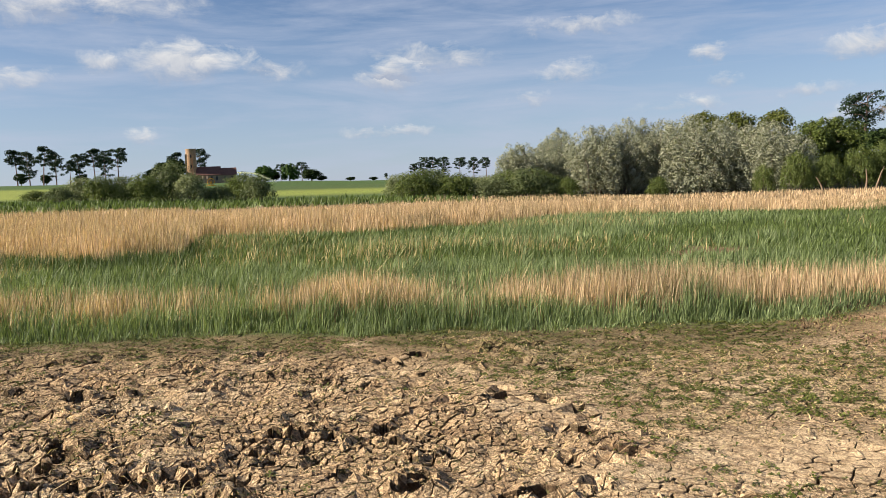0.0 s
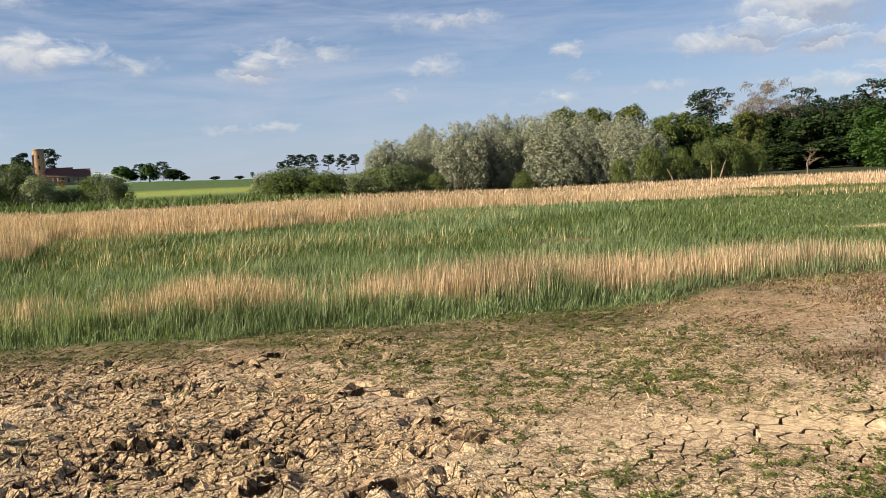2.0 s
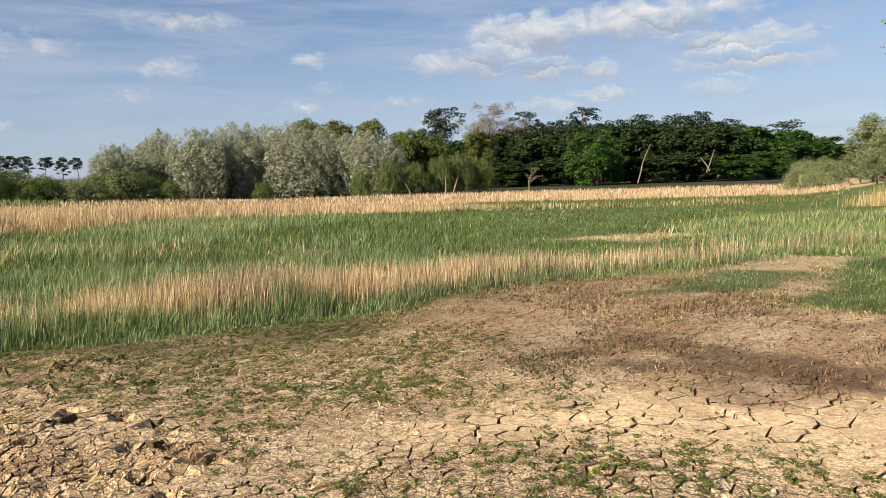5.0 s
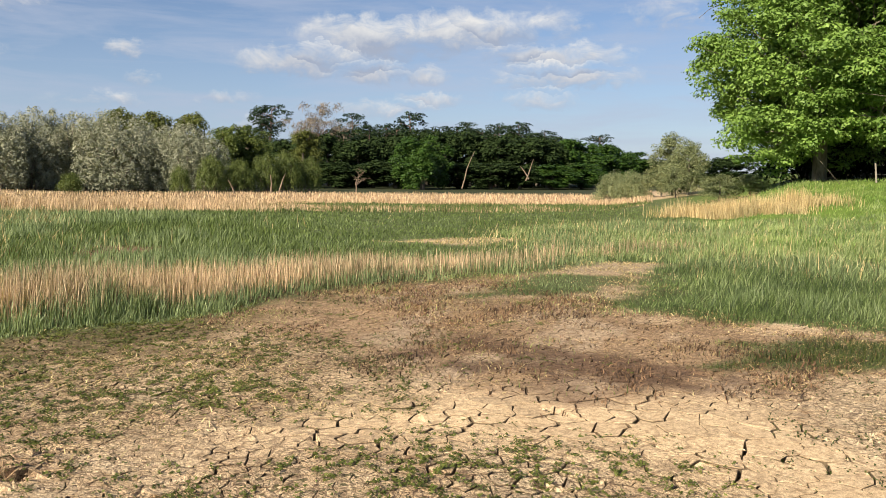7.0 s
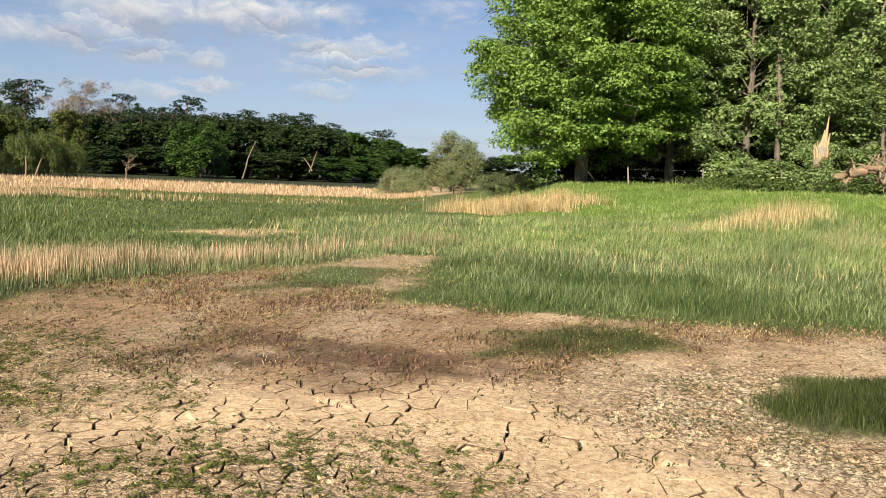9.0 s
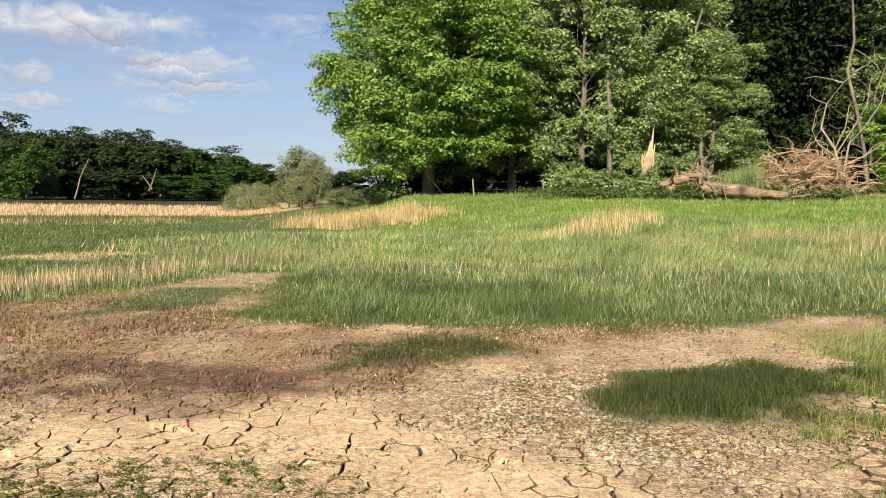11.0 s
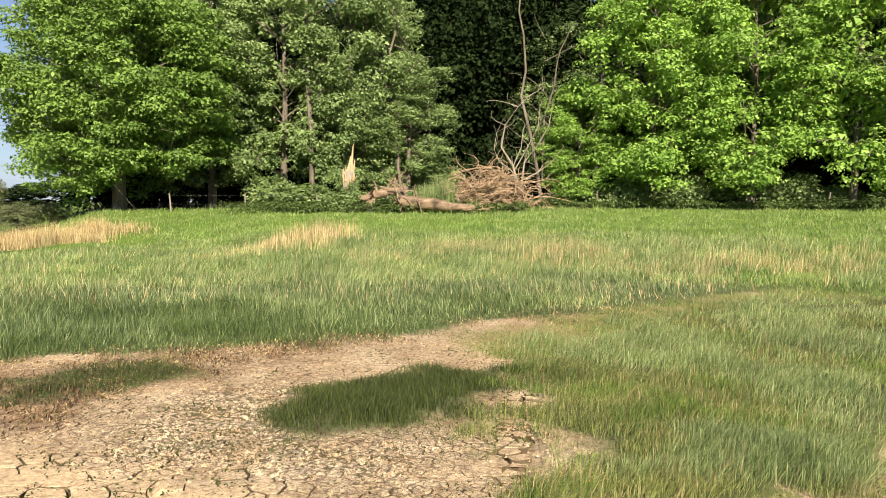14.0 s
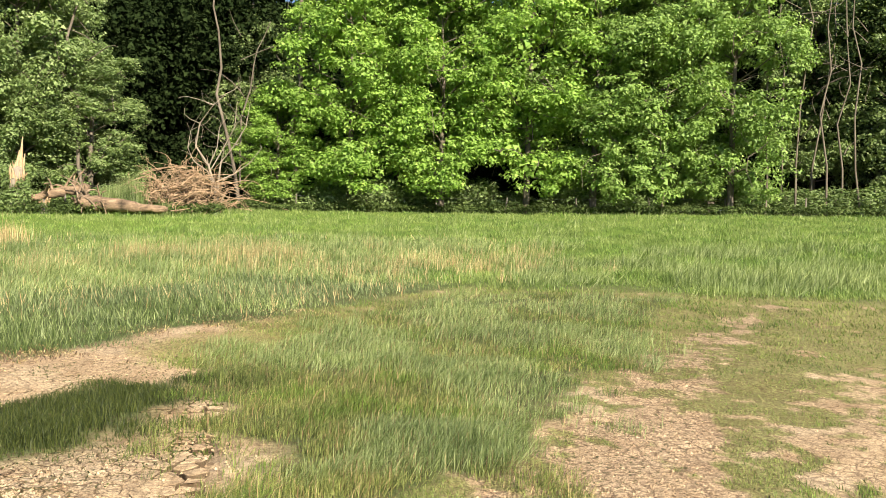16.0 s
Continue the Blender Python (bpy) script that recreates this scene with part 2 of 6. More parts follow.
# a darker copy of the dark leaf; its colour carries the wood's shade
LEAF_SHADE_TONE = leafy("shade_toned_leaf", [(0.012, 0.022, 0.008), (0.02, 0.034, 0.012), (0.03, 0.048, 0.017)], 0.1, 0.8, gloss=0.02)
LEAF_GREY = leafy("poplar_leaf", [(0.2318, 0.2501, 0.1853), (0.3013, 0.3145, 0.2473), (0.3787, 0.386, 0.318)], 0.2, gloss=0.15)
LEAF_ALDER = leafy("alder_leaf", [(0.07, 0.1, 0.025), (0.1, 0.135, 0.032), (0.14, 0.17, 0.045)], 0.25)
LEAF_BUSH = leafy("bush_leaf", [(0.06, 0.085, 0.03), (0.105, 0.135, 0.055), (0.165, 0.195, 0.085)], 0.2)
LEAF_LIME = leafy("chestnut_leaf", [(0.028, 0.068, 0.0128), (0.048, 0.104, 0.016), (0.072, 0.136, 0.024)], 0.25)
LEAF_OAK = leafy("budding_leaf", [(0.08, 0.096, 0.024), (0.12, 0.136, 0.032), (0.136, 0.16, 0.04)], 0.25)
NEEDLE = leafy("pine_needle", [(0.0133, 0.0265, 0.0148), (0.0243, 0.0442, 0.0222), (0.0387, 0.0607, 0.0309)], 0.08, 0.7, gloss=0.1)
TWIG = leafy("bare_twig", [(0.16, 0.13, 0.1), (0.22, 0.18, 0.14)], 0.0)
STRAW = leafy("dead_reed", [(0.3037, 0.2059, 0.1296), (0.4665, 0.3379, 0.2281), (0.6183, 0.4752, 0.337)], 0.25, 0.6, spread=0.35)
STRAW_PALE = leafy("pale_reed", [(0.3226, 0.2376, 0.1144), (0.4659, 0.3608, 0.1936), (0.5734, 0.4664, 0.2816)], 0.25, 0.6, spread=0.35)
STRAW_BROWN = leafy("brown_litter", [(0.102, 0.0638, 0.034), (0.221, 0.145, 0.0765), (0.425, 0.323, 0.187)], 0.15, 0.7, spread=0.35)
STUBBLE = leafy("dark_stubble", [(0.05, 0.03, 0.018), (0.1, 0.058, 0.034), (0.19, 0.115, 0.068)], 0.1, 0.7, spread=0.35)
LEAF_PALE = leafy("pale_willow_leaf", [(0.12, 0.15, 0.07), (0.19, 0.22, 0.11), (0.27, 0.3, 0.17)], 0.22)
SHOOT = leafy("reed_shoot", [(0.1064, 0.1542, 0.0682), (0.1596, 0.2128, 0.099), (0.2287, 0.2819, 0.143)], 0.3, 0.5, spread=0.35)
SHOOT_DARK = leafy("dark_shoot", [(0.0553, 0.09, 0.0238), (0.085, 0.126, 0.0342), (0.1275, 0.171, 0.0532)], 0.28, 0.5, spread=0.35)
GRASS = leafy("bank_grass", [(0.138, 0.2155, 0.047), (0.1907, 0.2693, 0.0752), (0.2598, 0.3232, 0.1223)], 0.3, 0.5, spread=0.35)
GRASS_LONG = leafy("long_grass", [(0.1373, 0.2013, 0.0616), (0.2036, 0.275, 0.0972), (0.3314, 0.3781, 0.1986)], 0.3, 0.5, spread=0.35)
TURF_DEEP = leafy("deep_turf", [(0.0718, 0.12, 0.022), (0.1136, 0.174, 0.0352), (0.1674, 0.24, 0.055)], 0.22, 0.55, spread=0.35)
BANK_DEEP = leafy("bank_deep_grass", [(0.085, 0.16, 0.03), (0.13, 0.22, 0.045), (0.19, 0.29, 0.07)], 0.25, 0.5, spread=0.35)
MARSH_DEEP = leafy("deep_marsh_grass", [(0.035, 0.062, 0.016), (0.06, 0.095, 0.026), (0.1, 0.14, 0.045)], 0.2, 0.55, spread=0.3)
GRASS_DARK = leafy("dark_turf", [(0.0308, 0.048, 0.0115), (0.0484, 0.068, 0.016), (0.0748, 0.092, 0.0224)], 0.25, 0.55, spread=0.35)
GRASS_OLIVE = leafy("olive_turf", [(0.095, 0.1261, 0.0347), (0.1565, 0.195, 0.0554), (0.2571, 0.2867, 0.104)], 0.25, 0.55, spread=0.35)
WEED = leafy("mud_weed", [(0.0585, 0.074, 0.0139), (0.0936, 0.114, 0.0218), (0.1463, 0.1596, 0.0396)], 0.2, 0.6)


# ---- meshes ----
def mesh_tris(name, verts, tris, mat, smooth=False):
    """A mesh from arrays of corners and triangles."""
    me = bpy.data.meshes.new(name)
    verts, tris = np.asarray(verts, np.float32).reshape(-1, 3), np.asarray(tris, np.int32).reshape(-1, 3)
    me.vertices.add(len(verts))
    me.vertices.foreach_set("co", verts.ravel())
    me.loops.add(tris.size)
    me.loops.foreach_set("vertex_index", tris.ravel())
    me.polygons.add(len(tris))
    me.polygons.foreach_set("loop_start", np.arange(0, tris.size, 3, dtype=np.int32))
    me.polygons.foreach_set("use_smooth", np.full(len(tris), smooth))
    me.materials.append(mat)
    me.update(calc_edges=True)
    return me


def part(name, data, material_of, parent, label=""):
    """Links a mesh, or a bmesh, as one object under a thing or a part."""
    if isinstance(data, bmesh.types.BMesh):
        me = bpy.data.meshes.new(name)
        data.to_mesh(me)
        data.free()
        me.materials.append(material_of)
        data = me
    ob = new(name, data)
    ob.parent = parent
    return tagged(ob, label) if label else ob


def stuff(name, data, label, category):
    return tagged(new(name, data), label, category, kind="stuff")


def vnoise(x, y, scale, seed=0):
    """Smooth value noise, 0 to 1."""
    x, y = np.asarray(x, float) * scale + seed * 17.3, np.asarray(y, float) * scale - seed * 9.7
    i, j = np.floor(x).astype(np.int64), np.floor(y).astype(np.int64)
    fx, fy = x - i, y - j
    fx, fy = fx * fx * (3 - 2 * fx), fy * fy * (3 - 2 * fy)

    def h(a, b):
        v = np.sin(a * 127.1 + b * 311.7 + seed * 74.7) * 43758.5453
        return v - np.floor(v)

    return (h(i, j) * (1 - fx) + h(i + 1, j) * fx) * (1 - fy) + (h(i, j + 1) * (1 - fx) + h(i + 1, j + 1) * fx) * fy


def fbm(x, y, scale, octaves=4, seed=0):
    return sum(vnoise(x, y, scale * 2**k, seed + k) * 0.5 ** (k + 1) for k in range(octaves)) / (1 - 0.5**octaves)


def smooth(a, b, v):
    t = np.clip((v - a) / (b - a), 0, 1)
    return t * t * (3 - 2 * t)


def inside(poly, x, y):
    """Distance into a polygon (negative outside)."""
    x, y = np.asarray(x, float), np.asarray(y, float)
    near, odd = np.full(x.shape, 1e9), np.zeros(x.shape, bool)
    for (ax, ay), (bx, by) in zip(poly, poly[1:] + poly[:1]):
        dx, dy = bx - ax, by - ay
        t = np.clip(((x - ax) * dx + (y - ay) * dy) / (dx * dx + dy * dy), 0, 1)
        near = np.minimum(near, np.hypot(x - ax - t * dx, y - ay - t * dy))
        odd ^= ((ay > y) != (by > y)) & (x < (bx - ax) * (y - ay) / (by - ay + 1e-12) + ax)
    return np.where(odd, near, -near)


def zone(poly, x, y, soft=0.25, ragged=0.5, seed=3):
    """How far a place belongs to a zone, 0 to 1, with a ragged edge."""
    return smooth(-soft, soft, inside(poly, x, y) + ragged * (fbm(x, y, 1.6, 5, seed) - 0.5) * 2.2)


# ---- ground ----
KNOT_R = [0, 12, 20, 33, 45, 60, 75, 110, 150, 220, 400, 700, 2600]
KNOT_AZ = [-180, -140, -101, -79, -64, -58, -50, -16, -5, 3, 12, 29, 180]
LOW = [0, 0, 0, -0.1, -0.2, -0.38, -0.48, -0.55, -0.3, 0.5, 3, 5, 8]
KNOT_Z = np.array([
    [0, 0, 0.2, 1.1, 2.1, 2.5, 2.8, 3.3, 4, 5, 6, 8, 10], [0, 0, 0.2, 1.1, 2.1, 2.5, 2.8, 3.3, 4, 5, 6, 8, 10],
    [0, 0, 0.15, 1.0, 1.95, 2.4, 2.7, 3.2, 4, 5, 6, 8, 10], [0, 0, 0.1, 0.8, 1.7, 2.1, 2.4, 3, 4, 5, 6, 8, 10],
    [0, 0, 0, 0.15, 1.5, 1.7, 1.9, 2.2, 2.6, 3, 5, 7, 9], [0, 0, 0, -0.05, 0.2, 0.5, 0.6, 0.7, 0.8, 1.5, 4, 6, 8], LOW, LOW,
    [0, 0, 0, -0.05, -0.1, -0.15, -0.2, 0.0, 0.6, 2, 5, 6, 8], [0, 0, 0, 0, 0, 0.05, 0.1, 0.5, 1.5, 3.2, 5.9, 7, 9],
    [0, 0, 0, 0, 0.05, 0.1, 0.2, 0.65, 1.7, 3.6, 7.3, 9, 11], [0, 0, 0, 0.05, 0.1, 0.25, 0.45, 1.6, 2.6, 5, 9.3, 12, 14],
    [0, 0, 0, 0.05, 0.1, 0.25, 0.45, 1.6, 2.6, 5, 9.3, 12, 14]])


def bearing(x, y):
    return np.degrees(np.arctan2(-np.asarray(x, float), np.asarray(y, float)))


def lie(x, y):
    """The height of the land without its small relief."""
    x, y = np.asarray(x, float), np.asarray(y, float)
    az, r = bearing(x, y), np.hypot(x, y)
    ka, kr = np.array(KNOT_AZ, float), np.array(KNOT_R, float)
    i = np.clip(np.searchsorted(ka, az) - 1, 0, len(ka) - 2)
    j = np.clip(np.searchsorted(kr, r) - 1, 0, len(kr) - 2)
    u = np.clip((az - ka[i]) / (ka[i + 1] - ka[i]), 0, 1)
    v = np.clip((r - kr[j]) / (kr[j + 1] - kr[j]), 0, 1)
    u = u * u * (3 - 2 * u)
    z = (KNOT_Z[i, j] * (1 - u) + KNOT_Z[i + 1, j] * u) * (1 - v) + (KNOT_Z[i, j + 1] * (1 - u) + KNOT_Z[i + 1, j + 1] * u) * v
    hummock = smooth(15, 20, r) * smooth(48, 40, r) * smooth(-56, -64, az) * 0.22 * (fbm(x, y, 0.7, 2, 8) - 0.5)
    return z + smooth(11, 30, r) * 0.12 * (fbm(x, y, 0.25, 3, 5) - 0.5) + hummock


# zones of the plan, in metres
CRACKED = [(2.2, 4.6), (3.2, 5.1), (4.4, 4.4), (5.2, 3.2), (4.8, 2.4), (5.0, 1.4), (4.2, 0.6), (3.7, 1.6), (3.5, 3.0), (2.7, 3.9)]
HOOF = [(-6.5, 8.6), (-4.0, 8.6), (-2.5, 8.5), (-1.1, 7.9), (-0.2, 7.0), (0.2, 6.0), (0.9, 5.2), (0.9, 3.2), (-2.5, 3.0), (-5.5, 4.0)]
WEEDS = [(0.1, 8.6), (1.5, 8.6), (2.9, 8.4), (3.9, 7.0), (4.0, 5.7), (3.3, 4.9), (2.2, 5.0), (1.2, 5.4), (0.5, 6.2), (-0.3, 7.4)]
WEEDS_NEAR = [(0.9, 3.7), (1.6, 4.3), (2.5, 4.1), (3.2, 3.5), (3.8, 2.6), (3.4, 1.8), (1.9, 2.8)]
BROWN = [(3.6, 8.6), (5.6, 10.4), (7.6, 11.6), (10.0, 13.2), (11.4, 12.4), (10.2, 10.0), (8.0, 8.2), (7.8, 5.9), (8.2, 4.4), (9.2, 2.6), (10.2, 1.5), (8.6, 2.1), (7.2, 2.6), (6.0, 3.1), (4.8, 3.9), (4.1, 4.4), (3.6, 5.4), (3.8, 6.9)]
WET = [(4.2, 6.2), (5.2, 6.4), (5.8, 5.3), (6.0, 4.0), (5.5, 3.5), (4.4, 4.4), (4.0, 5.4)]
WHITE = [(5.5, 2.8), (7.1, 2.4), (7.4, 1.2), (5.9, 0.9), (5.6, 0.2), (4.5, 0.2), (4.7, 1.7)]
MARSH = [(8.0, 6.6), (8.1, 5.4), (8.4, 4.6), (8.9, 3.4), (9.6, 2.2), (10.6, 1.1), (11.6, 0.3), (13.5, -1.8), (16.3, -5.0), (20, -8), (30, -12), (34, 10), (30, 22), (16, 18), (11.5, 11.5), (10.9, 8.3), (9.4, 7.2)]
LOBE = [(6.9, 8.3), (8.5, 8.9), (9.8, 9.3), (10.9, 8.2), (9.4, 7.6), (7.7, 7.6)]
BARE = [(10.3, 9.4), (12.0, 10.0), (13.0, 9.0), (11.3, 8.5)]
BARE_FAR = [(11.4, 16.2), (13.7, 16.8), (16.2, 14.2), (12.4, 14.6)]
SPOT = [(4.2, 17.2), (5.4, 18.8), (7.0, 18.2), (6.6, 16.8), (5.2, 16.4)]
ISLE_SMALL = [(6.0, 3.9), (7.1, 4.3), (8.1, 4.0), (8.3, 3.0), (7.5, 2.7), (6.7, 3.2)]
ISLE = [(5.9, 1.45), (5.5, 1.05), (5.6, 0.6), (6.3, 0.15), (6.9, -0.25), (8.5, -0.4), (8.2, 0.5), (7.1, 1.45)]
MOSS = [(11.2, 0.1), (12.5, -0.7), (14.7, -4.4), (13.1, -3.6), (10.0, -1.3), (9.2, -0.2)]
LONG = [(4.2, -0.9), (5.0, -0.85), (5.8, -0.8), (6.6, -0.7), (7.4, -0.55), (8.8, -0.5), (10.1, -1.2), (12.4, -2.7), (14.6, -4.2), (16.0, -7.0), (14.0, -9.4), (10.2, -6.3), (8.4, -4.8), (6.2, -3.4), (5.4, -2.6), (4.4, -1.7), (3.4, -0.9)]
EDGE_AZ = [-58, -55.7, -49.6, -45.6, -39.5, -33.6, -27.8, -24, -20, -14.2, -6, -3, 4.4, 10.7, 16.4, 23.3, 29.9, 60]
EDGE_R = [18.5, 17.2, 15, 13.6, 12.4, 11.6, 10.6, 9.8, 9.3, 9.0, 8.7, 8.8, 9.0, 9.2, 9.6, 10.1, 10.6, 11.5]
BED_AZ = [-58, -50, -46, -36, -28, -18, -9, -4, 3.6, 11.5, 16.6, 18.3, 23, 29, 60]
BED_R = [60, 46, 41, 39.5, 39, 40, 40, 34, 29.5, 30, 31, 23, 22.5, 24.5, 26]


def edge(az):
    return np.interp(az, EDGE_AZ, EDGE_R)


def bed(az):
    return np.interp(az, BED_AZ, BED_R)


HOOVES = [(random.uniform(-6, 0.9), random.uniform(3.2, 8.2) if j % 3 else random.uniform(3.2, 5.4), random.uniform(0.045, 0.085), random.uniform(0.03, 0.085)) for j in range(300)]
HOOVES += [(*spot(random.uniform(-125, -8), random.uniform(3.6, 7.5)), random.uniform(0.03, 0.055), random.uniform(0.015, 0.04)) for _ in range(90)]


def relief(x, y):
    """Lumps, hoof prints and hummocks."""
    x, y = np.asarray(x, float), np.asarray(y, float)
    hoof = zone(HOOF, x, y, 0.5, 0.5)
    z = 0.012 * (fbm(x, y, 5.0, 4, 11) - 0.5) * 2 + hoof * (0.02 - 0.08 * np.abs(fbm(x, y, 4.0, 2, 13) - 0.5) * 2 + 0.014 * (vnoise(x, y, 11, 15) - 0.5))
    z += 0.05 * (fbm(x, y, 0.7, 2, 12) - 0.5)
    for px, py, pr, depth in HOOVES:
        near = (np.abs(x - px) < 3 * pr) & (np.abs(y - py) < 3 * pr)
        if near.any():
            d = np.hypot(x[near] - px, y[near] - py) / pr
            z[near] += depth * (-np.exp(-d**4 * 0.8) + 0.35 * np.exp(-((d - 1.5) ** 2) * 5))
    return z * smooth(16, 9, np.hypot(x, y))


def height(x, y):
    x, y = np.atleast_1d(np.asarray(x, float)), np.atleast_1d(np.asarray(y, float))
    return lie(x, y) + relief(x, y)


def ground_z(x, y):
    return float(height(x, y)[0])


def bare(x, y):
    """Where the mud lies open, 0 to 1."""
    az, r = bearing(x, y), np.hypot(x, y)
    v = smooth(0.25, -0.25, r - edge(az) + 0.5 * (fbm(x, y, 1.5, 3, 21) - 0.5)) * smooth(-150, -130, az)
    v = np.where(az < -57, smooth(19, 17, r), v)
    for poly in (MARSH, LOBE, ISLE_SMALL, ISLE, LONG):
        v = v * (1 - zone(poly, x, y, 0.2, 0.35))
    return np.maximum(v, zone(BARE, x, y, 0.2, 0.3))


TRACK = [(4.6, -1.8), (5.4, -2.7), (6.3, -3.7), (8.4, -5.3), (11.5, -8.6), (13.5, -11.2), (12.0, -10.4), (9.0, -7.2), (6.7, -5.0), (4.9, -3.9), (3.2, -3.1), (2.5, -2.0), (3.4, -1.2)]
TRACK_B = [(2.4, -3.1), (4.1, -4.0), (5.6, -5.0), (7.6, -7.2), (6.8, -7.4), (4.6, -6.0), (2.0, -5.0)]


def turfed(x, y):
    """Short turf over the ground beside the path, 0 to 1."""
    az, r = bearing(x, y), np.hypot(x, y)
    open_mud = np.maximum(zone(TRACK, x, y, 0.3, 0.5), 0.8 * zone(TRACK_B, x, y, 0.6, 0.9))
    v = smooth(-94, -100, az) * smooth(0.45, 0.53, 0.4 * fbm(x, y, 1.3, 3, 37) + 0.6 * fbm(x, y, 5.5, 3, 40) + 0.13 * smooth(6, 13, r) - 0.19 * open_mud + 0.06)
    return v * (1 - smooth(10.5, 8.5, r) * smooth(-104, -98, az))


def soil(x, y):
    """The soil's colour by place."""
    az, r = bearing(x, y), np.hypot(x, y)
    one = np.ones(len(x))[:, None]

    def over(base, col, w):
        return base * (1 - w[:, None]) + np.array(col) * w[:, None]

    c = one * np.array((0.57, 0.435, 0.28))
    c = over(c, (0.6, 0.435, 0.265), 0.7 * zone(HOOF, x, y, 0.6, 0.6))
    c = over(c, (0.66, 0.53, 0.36), 0.8 * smooth(0.5, 0.75, fbm(x, y, 2.2, 4, 31)))
    c = over(c, (0.38, 0.26, 0.155), 0.6 * smooth(0.52, 0.75, fbm(x, y, 3.1, 4, 32)))
    c = over(c, (0.66, 0.5, 0.315), 0.8 * zone(CRACKED, x, y, 0.4, 0.5))
    c = over(c, (0.65, 0.54, 0.39), 0.75 * zone(WHITE, x, y, 0.4, 0.6) * smooth(0.35, 0.6, fbm(x, y, 6, 3, 33)))
    c = over(c, (0.34, 0.28, 0.14), 0.4 * zone(WEEDS, x, y, 0.5, 0.8) * smooth(0.4, 0.6, fbm(x, y, 9, 3, 34)))
    c = over(c, (0.37, 0.255, 0.155), 0.85 * zone(BROWN, x, y, 0.4, 0.7))
    c = over(c, (0.52, 0.41, 0.29), 0.8 * zone(BROWN, x, y, 0.3, 0.6) * smooth(0.5, 0.62, fbm(x * 0.6 + y * 0.3, y * 1.4 - x * 0.7, 1.3, 4, 39)))
    c = over(c, (0.12, 0.07, 0.045), 0.85 * zone(WET, x, y, 0.4, 0.8) * smooth(0.3, 0.55, fbm(x, y, 2.6, 3, 35)))
    rim = smooth(-1.6, -0.2, r - edge(az)) * (az > -30) * smooth(0.35, 0.6, fbm(x, y, 2.5, 3, 36))
    c = over(c, (0.2, 0.15, 0.08), 0.8 * smooth(-2.4, -0.4, r - edge(az)) * (az > -24) * smooth(0.25, 0.5, fbm(x, y, 1.8, 3, 30)))
    c = over(c, (0.13, 0.12, 0.05), 0.75 * rim)
    # short turf along the path
    c = over(c, (0.58, 0.44, 0.3), 0.6 * zone(TRACK, x, y, 0.4, 0.6))
    c = over(c, (0.22, 0.245, 0.075), 0.8 * turfed(x, y))
    c = over(c, (0.3, 0.29, 0.09), 0.7 * zone(MOSS, x, y, 0.5, 0.9))
    # under reeds and marsh plants
    under = (1 - bare(x, y)) * (r < 60)
    c = over(c, (0.1, 0.135, 0.048), under)
    c = over(c, (0.4, 0.28, 0.15), under * smooth(0, 2, r - bed(az)) * (az > -53))
    c = over(c, (0.46, 0.37, 0.25), np.maximum(zone(BARE, x, y, 0.2, 0.3), zone(BARE_FAR, x, y, 0.5, 0.6)))
    c = over(c, (0.22, 0.13, 0.08), zone(SPOT, x, y, 0.4, 0.6))
    # bank
    bank = smooth(-54, -60, az) * smooth(17, 24, r + 3 * (fbm(x, y, 0.3, 2, 38) - 0.5))
    c = over(c, (0.13, 0.22, 0.035), bank)
    # the ground turns dark from the near wood's edge inwards
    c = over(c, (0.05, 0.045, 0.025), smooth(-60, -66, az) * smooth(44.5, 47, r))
    # fields beyond the marsh
    far = smooth(80, 100, r) * smooth(-12, -6, az)
    c = over(c, (0.07, 0.12, 0.03), far)
    light = far * np.where(az > 19, smooth(118, 125, r) * smooth(215, 195, r), smooth(122, 128, r) * smooth(172, 160, r))
    c = over(c, (0.24, 0.3, 0.06), light)
    c = over(c, (0.06, 0.12, 0.026), far * smooth(195, 215, r))
    # and dark again below the far wood
    c = over(c, (0.035, 0.05, 0.02), smooth(90, 110, r) * smooth(-10, -16, az) * smooth(-62, -56, az))
    return c


def mossy(x, y):
    """How many dark crumbs lie on the mud, 0 to 1."""
    r = np.hypot(x, y)
    v = 0.3 + 0.35 * zone(WEEDS, x, y, 0.6, 0.8) + 0.3 * zone(WEEDS_NEAR, x, y, 0.4, 0.6) + 0.45 * zone(WHITE, x, y, 0.5, 0.6)
    v = v + 0.25 * zone(HOOF, x, y, 0.5, 0.5) - 0.25 * zone(CRACKED, x, y, 0.4, 0.5) + 0.3 * (fbm(x, y, 1.4, 3, 41) - 0.5)
    v = v + 0.25 * zone(TRACK, x, y, 0.4, 0.6)
    return np.clip(v, 0, 0.85) * smooth(20, 14, r)


def paint(me, x, y, crack_shade=1.0):
    """The soil's colour on a mesh, times a factor that paints shade inside cracks."""
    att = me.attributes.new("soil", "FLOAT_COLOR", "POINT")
    c = soil(x, y) * np.broadcast_to(crack_shade, len(x))[:, None]
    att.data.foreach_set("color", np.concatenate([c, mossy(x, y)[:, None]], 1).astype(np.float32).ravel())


ring = np.concatenate([[0.3, 0.8, 1.4, 2.0, 2.6, 3.1], np.arange(3.4, 8.6, 0.043), np.arange(8.6, 14, 0.11), np.arange(14, 46, 0.4), np.arange(46, 120, 4), 120 * 1.13 ** np.arange(26)])
rays = np.radians(np.concatenate([np.arange(-142, -92, 0.45), np.arange(-92, -16, 0.8), np.arange(-16, 42, 0.3), np.arange(42, 218, 4)]))
RR, AA = np.meshgrid(ring, rays, indexing="ij")
